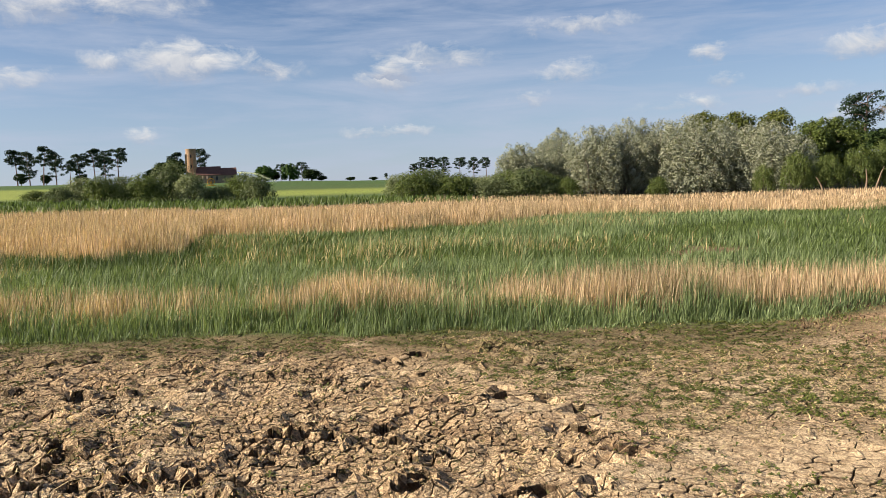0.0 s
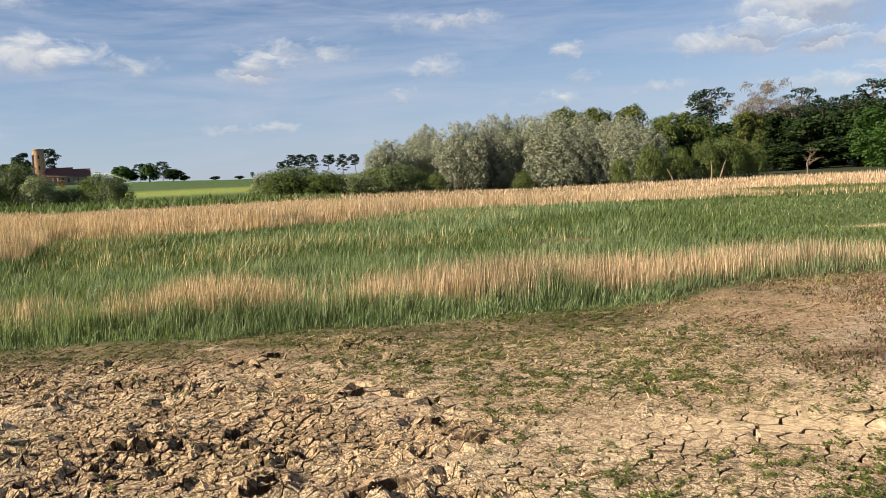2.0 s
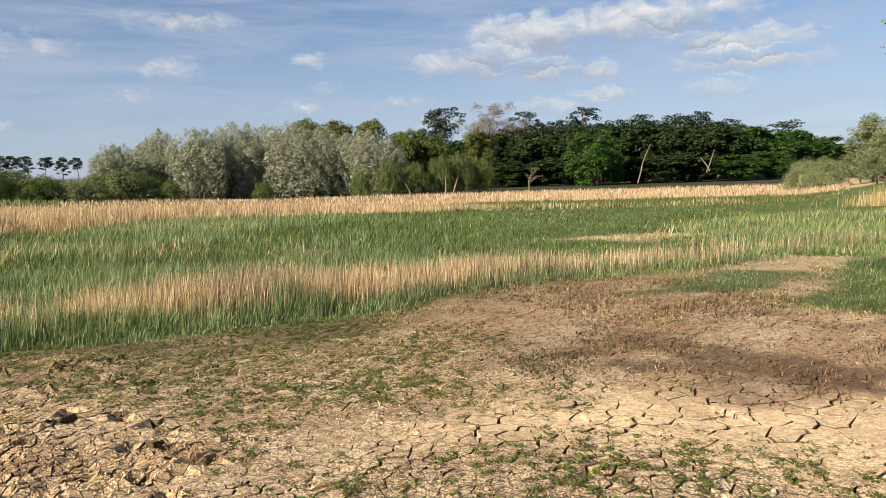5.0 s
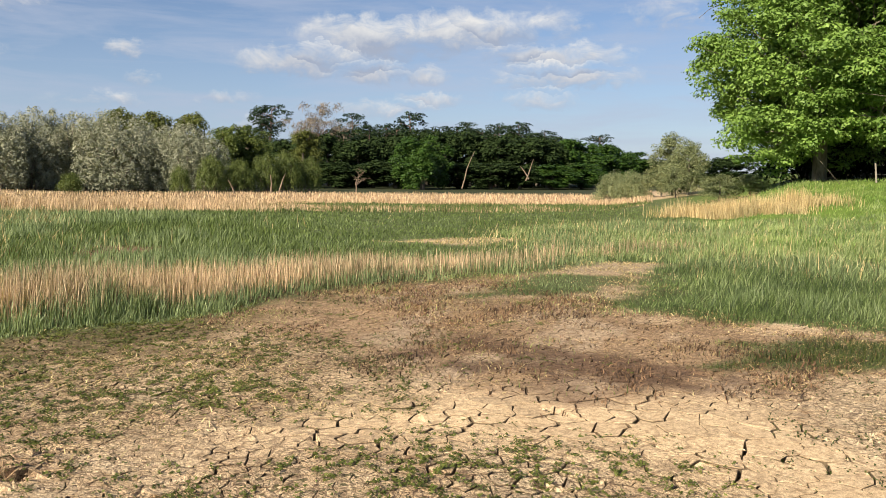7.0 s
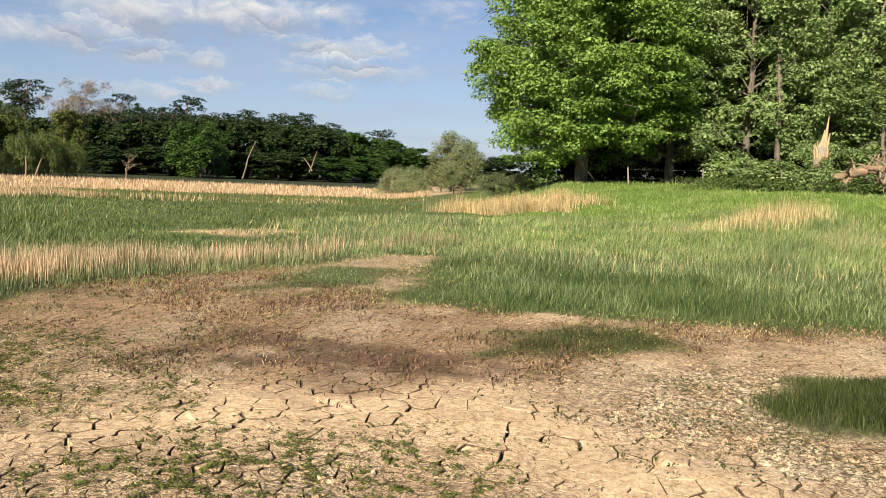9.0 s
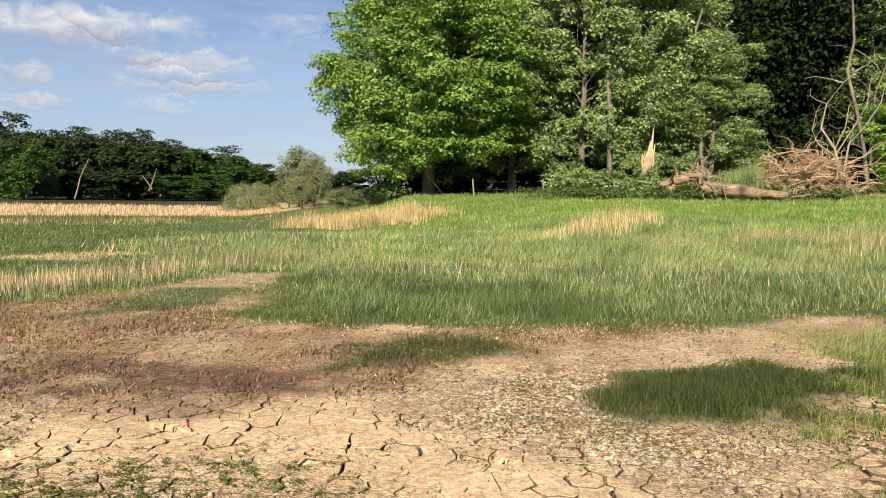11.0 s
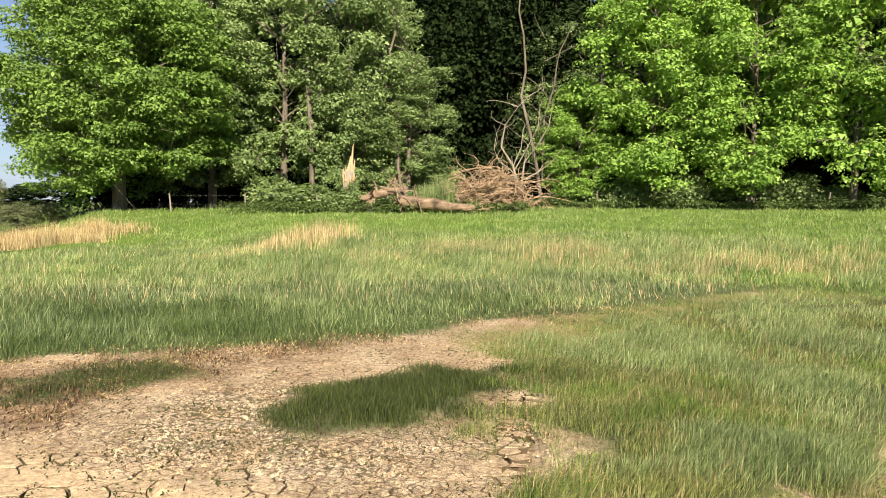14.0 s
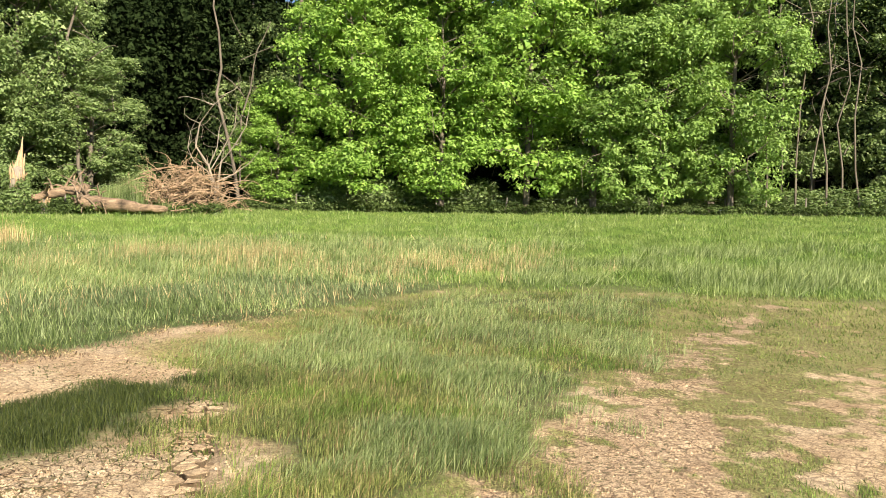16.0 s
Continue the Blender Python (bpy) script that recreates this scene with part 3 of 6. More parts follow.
gx, gy = (-np.sin(AA) * RR).ravel(), (np.cos(AA) * RR).ravel()
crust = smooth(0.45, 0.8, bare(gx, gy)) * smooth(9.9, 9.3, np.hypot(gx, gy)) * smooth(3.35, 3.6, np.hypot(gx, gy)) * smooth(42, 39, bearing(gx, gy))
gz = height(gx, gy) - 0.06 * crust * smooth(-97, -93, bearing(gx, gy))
nr, na = len(ring), len(rays)
idx = np.arange(nr * na).reshape(nr, na)
a, b, c2, d = idx[:-1], np.roll(idx, -1, 1)[:-1], np.roll(idx, -1, 1)[1:], idx[1:]
tri = np.concatenate([np.stack([a, b, c2], -1).reshape(-1, 3), np.stack([a, c2, d], -1).reshape(-1, 3)])[:, ::-1]
hub = len(gx)
cap = np.stack([np.full(na, hub), np.roll(idx[0], -1), idx[0]], -1)[:, ::-1]
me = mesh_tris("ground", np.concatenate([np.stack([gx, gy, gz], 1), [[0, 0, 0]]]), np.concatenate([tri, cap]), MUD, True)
# the ground below the plates is darkened: crack shade in the colour
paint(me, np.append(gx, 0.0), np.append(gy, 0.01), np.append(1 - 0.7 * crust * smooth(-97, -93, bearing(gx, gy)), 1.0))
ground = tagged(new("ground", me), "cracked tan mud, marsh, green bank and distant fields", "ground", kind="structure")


# ---- trees ----
rng = np.random.default_rng(7)


class Wood:
    """Gathers tapered tubes into one mesh."""

    def __init__(self):
        self.v, self.t, self.n = [], [], 0

    def tube(self, pts, radii, sides=6):
        pts, radii = np.asarray(pts, float), np.asarray(radii, float)
        k = len(pts)
        tang = np.gradient(pts, axis=0)
        tang /= np.linalg.norm(tang, axis=1, keepdims=True) + 1e-9
        ref = np.where(np.abs(tang[:, 2:3]) > 0.9, np.array([[1.0, 0, 0]]), np.array([[0, 0, 1.0]]))
        u = np.cross(tang, ref)
        u /= np.linalg.norm(u, axis=1, keepdims=True) + 1e-9
        w = np.cross(tang, u)
        ang = np.arange(sides) * 2 * np.pi / sides
        ringv = pts[:, None] + radii[:, None, None] * (np.cos(ang)[None, :, None] * u[:, None] + np.sin(ang)[None, :, None] * w[:, None])
        self.v.append(np.concatenate([ringv.reshape(-1, 3), pts[-1:] + tang[-1:] * radii[-1]]))
        i = self.n + np.arange(k * sides).reshape(k, sides)
        a, b, c, d = i[:-1], np.roll(i, -1, 1)[:-1], np.roll(i, -1, 1)[1:], i[1:]
        self.t += [np.stack([a, b, c], -1).reshape(-1, 3), np.stack([a, c, d], -1).reshape(-1, 3)]
        self.t.append(np.stack([i[-1], np.roll(i[-1], -1), np.full(sides, self.n + k * sides)], -1))
        self.n += k * sides + 1

    def mesh(self, name, mat):
        return mesh_tris(name, np.concatenate(self.v), np.concatenate(self.t), mat, True)


def limb(p, q, r0, r1, wood, bend=0.12, steps=5, sides=5):
    """A limb from p to q that sags and wanders a little."""
    p, q = np.asarray(p, float), np.asarray(q, float)
    s = np.linspace(0, 1, steps)[:, None]
    size = np.linalg.norm(q - p)
    off = np.sin(s * np.pi) * (rng.normal(0, bend, 3) * size + np.array([0, 0, 0.06 * size]))
    pts = p + (q - p) * s + off + rng.normal(0, 0.012 * size, (steps, 3)) * (s > 0) * (s < 1)
    wood.tube(pts, np.linspace(r0, r1, steps), sides)
    return pts


def leaves(name, clumps, count, size, mat, up=0.5, shell=0.55, slim=0.75, out=0.8, loose=0.33, heart=()):
    """A crown of single leaves set in clumps (x, y, z, rx, ry, rz), with fewer, larger leaves in its heart."""
    meshes = []
    for cl, total, big, inner in ((clumps, count, size, shell), (heart, int(count * 0.12), size * 1.9, 0.1)):
        if not len(cl):
            continue
        cl = np.asarray(cl, float)
        vol = (cl[:, 3] * cl[:, 4] + cl[:, 4] * cl[:, 5] + cl[:, 3] * cl[:, 5])
        num = np.maximum(4, (total * vol / vol.sum())).astype(int)
        which = np.repeat(np.arange(len(cl)), num)
        n = len(which)
        d = rng.normal(0, 1, (n, 3))
        d /= np.linalg.norm(d, axis=1, keepdims=True)
        d[:, 2] = np.where((d[:, 2] < -0.2) & (rng.random(n) < 0.55), -d[:, 2], d[:, 2])
        rad = inner + (1.08 - inner) * rng.random(n) ** 0.6
        pos = cl[which, :3] + d * rad[:, None] * cl[which, 3:]
        nor = d * out + np.array([0, 0, up]) + rng.normal(0, loose, (n, 3))
        nor /= np.linalg.norm(nor, axis=1, keepdims=True)
        t = np.cross(nor, rng.normal(0, 1, (n, 3)))
        t /= np.linalg.norm(t, axis=1, keepdims=True) + 1e-9
        b = np.cross(nor, t)
        s = big * (0.6 + 0.8 * rng.random(n))[:, None]
        meshes.append(np.stack([pos + t * s * 0.65, pos - t * s * 0.35 + b * s * 0.6 * slim, pos - t * s * 0.35 - b * s * 0.6 * slim], 1))
    v = np.concatenate(meshes)
    return mesh_tris(name, v, np.arange(3 * len(v)), mat)


def root(name):
    return new(name)


def broadleaf(name, tall, wide, low, mat, count, leaf, bark=BARK, clump=(1.1, 0.6), k=90, trunk=0.3, lean=0.0, hollow=0.45, dome=0.62, open_side=None):
    """Trunk with limbs, and a crown of large leafy masses, each built of many flat sprays. open_side: a plan direction in which the crown starts higher up."""
    top = root(name)
    w = Wood()
    mid = (tall + low) / 2
    path = [(0, 0, -0.4), (0.1 * lean, 0, tall * 0.2), (0.35 * lean, 0.1, tall * 0.45), (0.6 * lean, 0, tall * 0.68), (0.7 * lean, -0.1, tall * 0.9)]
    w.tube(path, [trunk * 1.35, trunk, trunk * 0.8, trunk * 0.5, trunk * 0.12], 9)
    clumps, heart = [], []
    near = count > 20000
    masses = max(8, k // 4)
    for j in range(masses):
        z = 1 - 2 * (j + 0.5) / masses
        th = j * 2.39996 + rng.normal(0, 0.35)
        rr = max(0, 1 - z * z) ** dome if z > 0 else 1 - 0.4 * z * z
        big = wide * rng.uniform(0.3, 0.48)
        bulge = hollow + (1 - hollow) * rng.random() ** 0.45
        reach = max(0.1, wide * bulge - big * 0.5)
        c = np.array([math.cos(th) * rr * reach + 0.5 * lean, math.sin(th) * rr * reach, mid + z * bulge * (tall - low - big) / 2])
        c[2] = max(c[2] + rng.normal(0, 0.3), low + big * 0.45)
        if open_side is not None and c[2] < low + 2.3 and c[0] * open_side[0] + c[1] * open_side[1] > 0.1 * wide:
            continue
        out = c - np.array([0.5 * lean, 0, mid])
        out /= np.linalg.norm(out) + 1e-6
        heart.append((c[0] * 0.62, c[1] * 0.62, c[2], big * 0.45, big * 0.45, big * 0.4))
        for _ in range(17 if near else 8):
            d = rng.normal(0, 1, 3) + out * 0.9 + np.array([0, 0, 0.35])
            d /= np.linalg.norm(d)
            p = c + d * big * rng.uniform(0.55, 1.0) * np.array([1, 1, 0.8])
            sz = clump[0] * rng.uniform(0.35, 0.75) * (1.0 if near else 1.25)
            clumps.append((p[0], p[1], max(p[2], low * 0.5 + 0.1), sz, sz, sz * (rng.uniform(0.34, 0.55) if near else rng.uniform(0.75, 1.1))))
        if near or j % 4 == 0:
            zb = max(tall * 0.14, min(c[2] - 0.35 * math.hypot(c[0], c[1]) - 0.3, tall * 0.8))
            pts = limb((0.6 * lean * zb / tall, 0, zb), c, trunk * 0.36 * (1 - 0.6 * zb / tall), 0.025, w)
            for q in pts[3:5] if near else ():
                limb(q, q + rng.normal(0, 0.6 * big, 3) + [0, 0, 0.3], 0.03, 0.01, w, steps=4, sides=4)
    part("trunk", w.mesh("trunk", bark), None, top)
    part("crown", leaves("crown", clumps, count, leaf, mat, 0.6, 0.3 if near else 0.5, 0.8, 0.9, 0.36, heart), None, top)
    return top


def pine(name, tall, wide, mat=NEEDLE, count=2600, leaf=0.42, open_to=0.55, pads=13, bark=BARK_RED, deep=0.34):
    """Tall bare trunk and flat dark pads of needles."""
    top = root(name)
    w = Wood()
    lean = rng.normal(0, 0.03 * tall, 2)
    w.tube([(0, 0, -0.5), (lean[0] * 0.3, lean[1] * 0.3, tall * 0.35), (lean[0] * 0.7, lean[1] * 0.7, tall * 0.7), (lean[0], lean[1], tall * 0.95)],
           [tall * 0.02, tall * 0.015, tall * 0.011, tall * 0.004], 7)
    clumps = []
    for j in range(pads * 2):
        f = (j / (pads * 2 - 1)) ** 0.75
        env = wide * (0.5 + 0.5 * math.sin(math.pi * min(1, 0.1 + 0.75 * f))) * (0.75 if f > 0.9 else 1.0)
        reach = env * (0.15 + 0.85 * rng.random() ** 0.7) * 0.8
        z = tall * (open_to + (1 - open_to) * f * 0.97) - 0.05 * tall * (reach / env) ** 2 + rng.normal(0, 0.012 * tall)
        th = j * 2.4 + rng.normal(0, 0.5)
        x, y = lean[0] * z / tall + math.cos(th) * reach, lean[1] * z / tall + math.sin(th) * reach
        s = wide * (0.17 + 0.2 * rng.random())
        clumps.append((x, y, z, s, s, s * deep * rng.uniform(0.9, 1.5)))
        if j % 2:
            limb((lean[0] * z / tall, lean[1] * z / tall, z - 0.06 * tall), (x, y, z - 0.01 * tall), tall * 0.006, tall * 0.002, w, 0.08, 4, 4)
    for _ in range(4):
        z = tall * rng.uniform(0.15, open_to)
        th = rng.uniform(0, 6.28)
        limb((0, 0, z), (math.cos(th) * wide * 0.4, math.sin(th) * wide * 0.4, z + 0.02 * tall), tall * 0.003, tall * 0.001, w, 0.1, 4, 4)
    part("trunk", w.mesh("trunk", bark), None, top)
    part("crown", leaves("crown", clumps, count, leaf, mat, 0.4, 0.3, 0.5, 0.5), None, top)
    return top


def poplar(name, tall, wide, mat=LEAF_GREY, count=26000, leaf=0.17):
    """Dense grey-green tree: several upright leafy columns, each with its own rounded top, leafy to the ground."""
    top = root(name)
    w = Wood()
    clumps, heart = [], []
    for j in range(13):
        th = j * 2.39996 + rng.normal(0, 0.25)
        rb = wide * (0.68 if j > 3 else 0.24) * rng.uniform(0.85, 1.1)
        hc = tall * (rng.uniform(0.6, 0.86) if j > 3 else rng.uniform(0.88, 1.0))
        rc = wide * rng.uniform(0.26, 0.37)
        bx, by = math.cos(th) * rb, math.sin(th) * rb
        limb((bx * 0.3, by * 0.3, -0.3), (bx, by, hc * 0.88), 0.15, 0.03, w, 0.04, 6, 6)
        for i in range(26):
            f = (i + 0.5) / 26
            env = rc * (min(1.0, 0.62 + 1.2 * f) if f < 0.55 else math.sqrt(max(0.03, 1 - ((f - 0.55) / 0.5) ** 2)))
            ph = i * 2.4 + j
            sz = rc * rng.uniform(0.3, 0.52)
            clumps.append((bx + math.cos(ph) * env, by + math.sin(ph) * env, hc * (0.03 + 0.94 * f), sz, sz, sz * rng.uniform(1.2, 1.9)))
        for f in (0.2, 0.45, 0.7):
            heart.append((bx, by, hc * f, rc * 0.7, rc * 0.7, hc * 0.16))
    part("trunk", w.mesh("trunk", BARK_PALE), None, top)
    part("crown", leaves("crown", clumps, count, leaf, mat, 0.3, 0.4, 0.7, 1.2, 0.28, heart), None, top)
    return top


def bush(name, tall, wide, mat=LEAF_BUSH, count=2400, leaf=0.3, k=34):
    """Many-stemmed rounded shrub, leafy from the ground up."""
    top = root(name)
    w = Wood()
    clumps = []
    for j in range(k):
        f = (j + 0.5) / k
        th = j * 2.4 + rng.normal(0, 0.2)
        z = f
        rr = math.sqrt(max(0.02, 1 - z * z)) * (0.6 + 0.4 * rng.random()) * wide
        s = wide * (0.2 + 0.14 * rng.random())
        p = (math.cos(th) * rr, math.sin(th) * rr, tall * (0.08 + 0.84 * z) * (0.85 + 0.2 * rng.random()))
        clumps.append((*p, s, s, s * tall / wide * 0.7))
        if j % 3 == 0:
            limb((p[0] * 0.15, p[1] * 0.15, -0.2), p, 0.05, 0.012, w, 0.06, 4, 4)
    part("stem", w.mesh("stem", BARK), None, top)
    part("crown", leaves("crown", clumps, count, leaf, mat, 0.4, 0.45, heart=[(0, 0, tall * 0.4, wide * 0.6, wide * 0.6, tall * 0.35)]), None, top)
    return top


def bare_tree(name, tall, wide, mat, depth=4, trunk=0.12, twig=True, spread=0.5):
    """Leafless tree: limbs that fork into fine twigs."""
    top = root(name)
    w = Wood()

    def grow(p, d, size, rad, level):
        q = p + d * size
        limb(p, q, rad, rad * 0.6, w, 0.05, 4, 6 if level < 2 else 4)
        if level >= depth:
            return
        for _ in range(3 if level < depth - 1 else 4):
            nd = d * 0.9 + rng.normal(0, spread, 3) * np.array([wide, wide, 0.6]) + [0, 0, 0.12]
            grow(p + d * size * rng.uniform(0.55, 1.0), nd / np.linalg.norm(nd), size * rng.uniform(0.55, 0.75), rad * 0.55, level + 1)

    grow(np.array([0, 0, -0.3]), np.array([0, 0, 1.0]), tall * 0.4, trunk, 0)
    part("trunk", w.mesh("trunk", mat), None, top)
    return top


PLACED = set()


def plant(proto, x, y, tall_by=1.0, wide_by=1.0, turn=None, label="", category="tree", group="", lift=0.0, name=None):
    """Sets the prototype down here, or a copy of it where it already stands."""
    turn = rng.uniform(0, 360) if turn is None else turn
    m = pose(x, y, ground_z(x, y) + lift, 0, 0, turn) @ Matrix.Diagonal((wide_by, wide_by, tall_by, 1))
    if proto in PLACED:
        ob = copy_thing(proto, m) if proto.scale == Vector((1, 1, 1)) else None
        if ob is None:
            keep = proto.matrix_basis.copy()
            proto.matrix_basis = Matrix.Identity(4)
            ob = copy_thing(proto, m)
            proto.matrix_basis = keep
    else:
        proto.matrix_basis = m
        PLACED.add(proto)
        ob = proto
    if name:
        ob.name = name
    return tagged(ob, label, category, group)


def crown_to(az, r, el):
    """Height that a thing at this place needs for its top to stand at this angle over the eye's level."""
    x, y = spot(az, r)
    return 1.6 + r * math.tan(radians(el)) - ground_z(x, y)


# church hill: pines and round trees
PINES = [pine("pine_tree", 16, w, count=n, leaf=0.8, open_to=o, pads=p) for w, n, o, p in ((6.0, 1700, 0.3, 15), (5.6, 1600, 0.5, 12), (6.2, 1900, 0.26, 17), (6.0, 1600, 0.55, 11))]
for j, (az, el) in enumerate([(29.2, 3.0), (27.6, 3.3), (26.9, 3.2), (26.15, 3.47), (25.4, 3.1), (24.6, 2.6), (24.0, 3.0), (23.1, 3.3), (22.5, 3.2), (21.7, 3.33), (16.5, 3.18), (17.9, 2.95)]):
    r = 395 + 12 * (j % 3)
    h = crown_to(az, r, el)
    plant(PINES[j % 4], *spot(az, r), h / 16, h / 16 * 0.95, None, "tall dark pine with bare trunk beside the church", "tree", "pines by the church")
for j, (az, el) in enumerate([(1.99, 1.69), (1.2, 2.13), (0.7, 2.08), (-0.1, 2.09), (-1.3, 2.0), (-2.3, 1.99), (-3.2, 1.92), (9.75, 2.09), (11.2, 2.0), (3.9, 1.1)]):
    r = 440 + 9 * (j % 3)
    h = crown_to(az, r, el)
    plant(PINES[(j * 3 + 1) % 4], *spot(az, r), h / 16, h / 16 * 1.05, None, "flat-topped dark pine on the field's skyline", "tree", "pines on the skyline")
ROUND = [broadleaf("round_tree", 10, 4.5, 0.6, LEAF_DARK, 2600, 0.7, k=60, clump=(1.5, 1.1)), broadleaf("round_tree", 8, 4.2, 0.4, LEAF_LIME, 2400, 0.65, k=56, clump=(1.4, 1.1))]
for az, el, r, kind, wide in [(18.9, 2.45, 400, 0, 1.25), (18.2, 2.7, 410, 0, 1.1), (19.6, 2.0, 395, 0, 0.9), (12.3, 1.86, 420, 1, 1.25), (11.7, 1.5, 425, 0, 0.8), (10.6, 1.96, 420, 1, 1.0), (9.1, 1.64, 430, 0, 1.15), (8.4, 1.1, 430, 0, 0.6),
                              (6.4, 0.95, 420, 0, 0.55), (4.8, 0.9, 420, 0, 0.5), (27.4, 1.9, 400, 0, 0.6), (24.0, 1.7, 400, 0, 0.7), (26.0, 1.8, 400, 0, 0.5)]:
    h = crown_to(az, r, el)
    plant(ROUND[kind], *spot(az, r), h / (10 if kind == 0 else 8), wide, None, "round dark green tree on the church hill", "tree", "round trees on the hill")

# bushes at the foot of the field
BUSHES = [bush("willow_bush", 4, 3.2, m, 6500, 0.17, 60) for m in (LEAF_BUSH, LEAF_ALDER, LEAF_PALE)]
for j, (az, el, wide) in enumerate([(28.9, -0.2, 0.5), (26.6, 0.35, 0.9), (25.3, 0.5, 0.8), (24.0, 1.05, 1.05), (22.8, 1.1, 0.95), (21.4, 1.0, 1.0), (20.2, 1.1, 1.1), (18.6, 1.75, 1.3), (17.3, 1.05, 0.9), (16.2, 0.15, 0.6), (15.3, 0.2, 0.7), (13.9, 0.98, 1.2), (12.9, 0.75, 0.9),
                                    (3.0, 0.7, 0.9), (1.8, 0.9, 1.2), (0.5, 0.9, 1.2), (-0.9, 0.55, 1.1), (-2.1, 0.3, 1.2), (-3.3, 0.35, 1.1), (-4.6, 0.6, 1.2), (-6.0, 0.7, 1.3), (-7.2, 0.4, 1.1)]):
    r = 112 + 5 * (j % 2) if az > 3.5 else 100 + 4 * (j % 2)
    h = crown_to(az, r, el + (0.35 if az > 5 else 0.2))
    plant(BUSHES[(0, 1, 0, 2, 1)[j % 5]], *spot(az, r), h / 3.8, wide * 0.8, None, "rounded grey-green willow bush at the field edge", "bush", "bushes along the field")

# grey-green poplars
POPLARS = [poplar("poplar_tree", 10, w, LEAF_GREY, 24000, 0.19) for w in (4.3, 4.7, 4.2)]
for j, (az, el, wide, r) in enumerate([(-5.6, 2.95, 0.95, 112), (-7.1, 3.0, 0.85, 118), (-8.2, 3.75, 0.85, 124), (-10.6, 4.0, 1.0, 112), (-12.4, 4.1, 0.95, 115), (-13.9, 4.05, 0.9, 118), (-15.6, 4.15, 0.95, 116), (-17.6, 4.1, 1.1, 113), (-19.4, 3.7, 0.9, 118),
                                       (-20.9, 3.5, 1.0, 114), (-22.6, 3.4, 0.95, 112)]):
    h = crown_to(az, r, el)
    plant(POPLARS[j % 3], *spot(az, r), h / 10, wide, None, "dense grey-green poplar with pale leaves", "tree", "poplars beyond the reeds")
ALDER = [broadleaf("alder_tree", 10, 3.6, 0.4, LEAF_ALDER, 9500, 0.24, k=80, clump=(1.0, 0.9)), broadleaf("alder_tree", 10, 3.4, 0.4, LEAF_OAK, 9000, 0.24, k=80, clump=(1.0, 0.9))]
for j, (az, el, r, kind, wide) in enumerate([(-20.0, 4.25, 138, 1, 1.2), (-22.0, 4.2, 138, 1, 1.2), (-17.8, 4.4, 140, 1, 1.0), (-24.4, 3.4, 126, 0, 1.0), (-26.0, 3.55, 130, 0, 1.2), (-29.8, 3.2, 140, 1, 1.0), (-23.6, 1.2, 106, 0, 0.7), (-28.6, 1.5, 112, 0, 0.9), (-27.2, 1.3, 110, 0, 0.8),
                                             (-30.2, 1.1, 114, 0, 0.7), (-21.6, 0.5, 100, 0, 0.5), (-14.9, 0.0, 100, 0, 0.5), (-8.8, 0.2, 100, 0, 0.6), (-25.4, 0.9, 108, 0, 0.8)]):
    h = crown_to(az, r, el)
    if el < 1.6:
        plant(BUSHES[1], *spot(az, r), h / 3.8, wide * 0.85, None, "rounded olive-green bush before the far wood", "bush", "bushes along the field")
        continue
    plant(ALDER[kind], *spot(az, r), h / 10, wide, None, "olive-green alder at the edge of the far wood", "tree", "alders by the wood")

# far wood
PINE_FAR = [pine("pine_tree", 18, w, count=n, leaf=0.5, open_to=o, pads=p, deep=0.42) for w, n, o, p in ((5.0, 1700, 0.3, 15), (5.0, 1500, 0.55, 11), (5.0, 1800, 0.2, 17))]
for j, (az, el, r, kind) in enumerate([(-27.4, 4.85, 172, 1), (-26.9, 4.6, 176, 1), (-33.4, 4.4, 175, 1), (-37.4, 4.47, 172, 1), (-41.3, 3.9, 172, 1), (-43.6, 3.85, 170, 0), (-44.3, 3.7, 173, 0), (-45.0, 3.85, 170, 1), (-46.6, 3.35, 170, 0), (-50.7, 3.08, 190, 0),
                                       (-32.0, 3.5, 165, 0), (-34.4, 3.6, 160, 2), (-35.6, 3.7, 165, 2), (-36.5, 3.6, 160, 0), (-39.3, 3.6, 162, 2), (-40.4, 3.6, 165, 0), (-42.3, 3.4, 160, 2), (-43.2, 3.3, 158, 2), (-45.8, 3.2, 160, 2), (-47.4, 2.9, 162, 2), (-38.6, 3.4, 170, 2), (-33.0, 3.1, 158, 2)]):
    h = crown_to(az, r, el)
    plant(PINE_FAR[kind], *spot(az, r), h / 18, 0.85 + 0.25 * (j % 3 == 0), None, "dark pine standing over the far wood", "tree", "pines of the far wood")
FILL = [broadleaf("wood_tree", 12, 4.4, 0.3, LEAF_DARK, 5000, 0.45, k=72, clump=(1.3, 1.0)), broadleaf("wood_tree", 12, 4.4, 0.3, LEAF_LIME, 5000, 0.45, k=72, clump=(1.3, 1.0))]
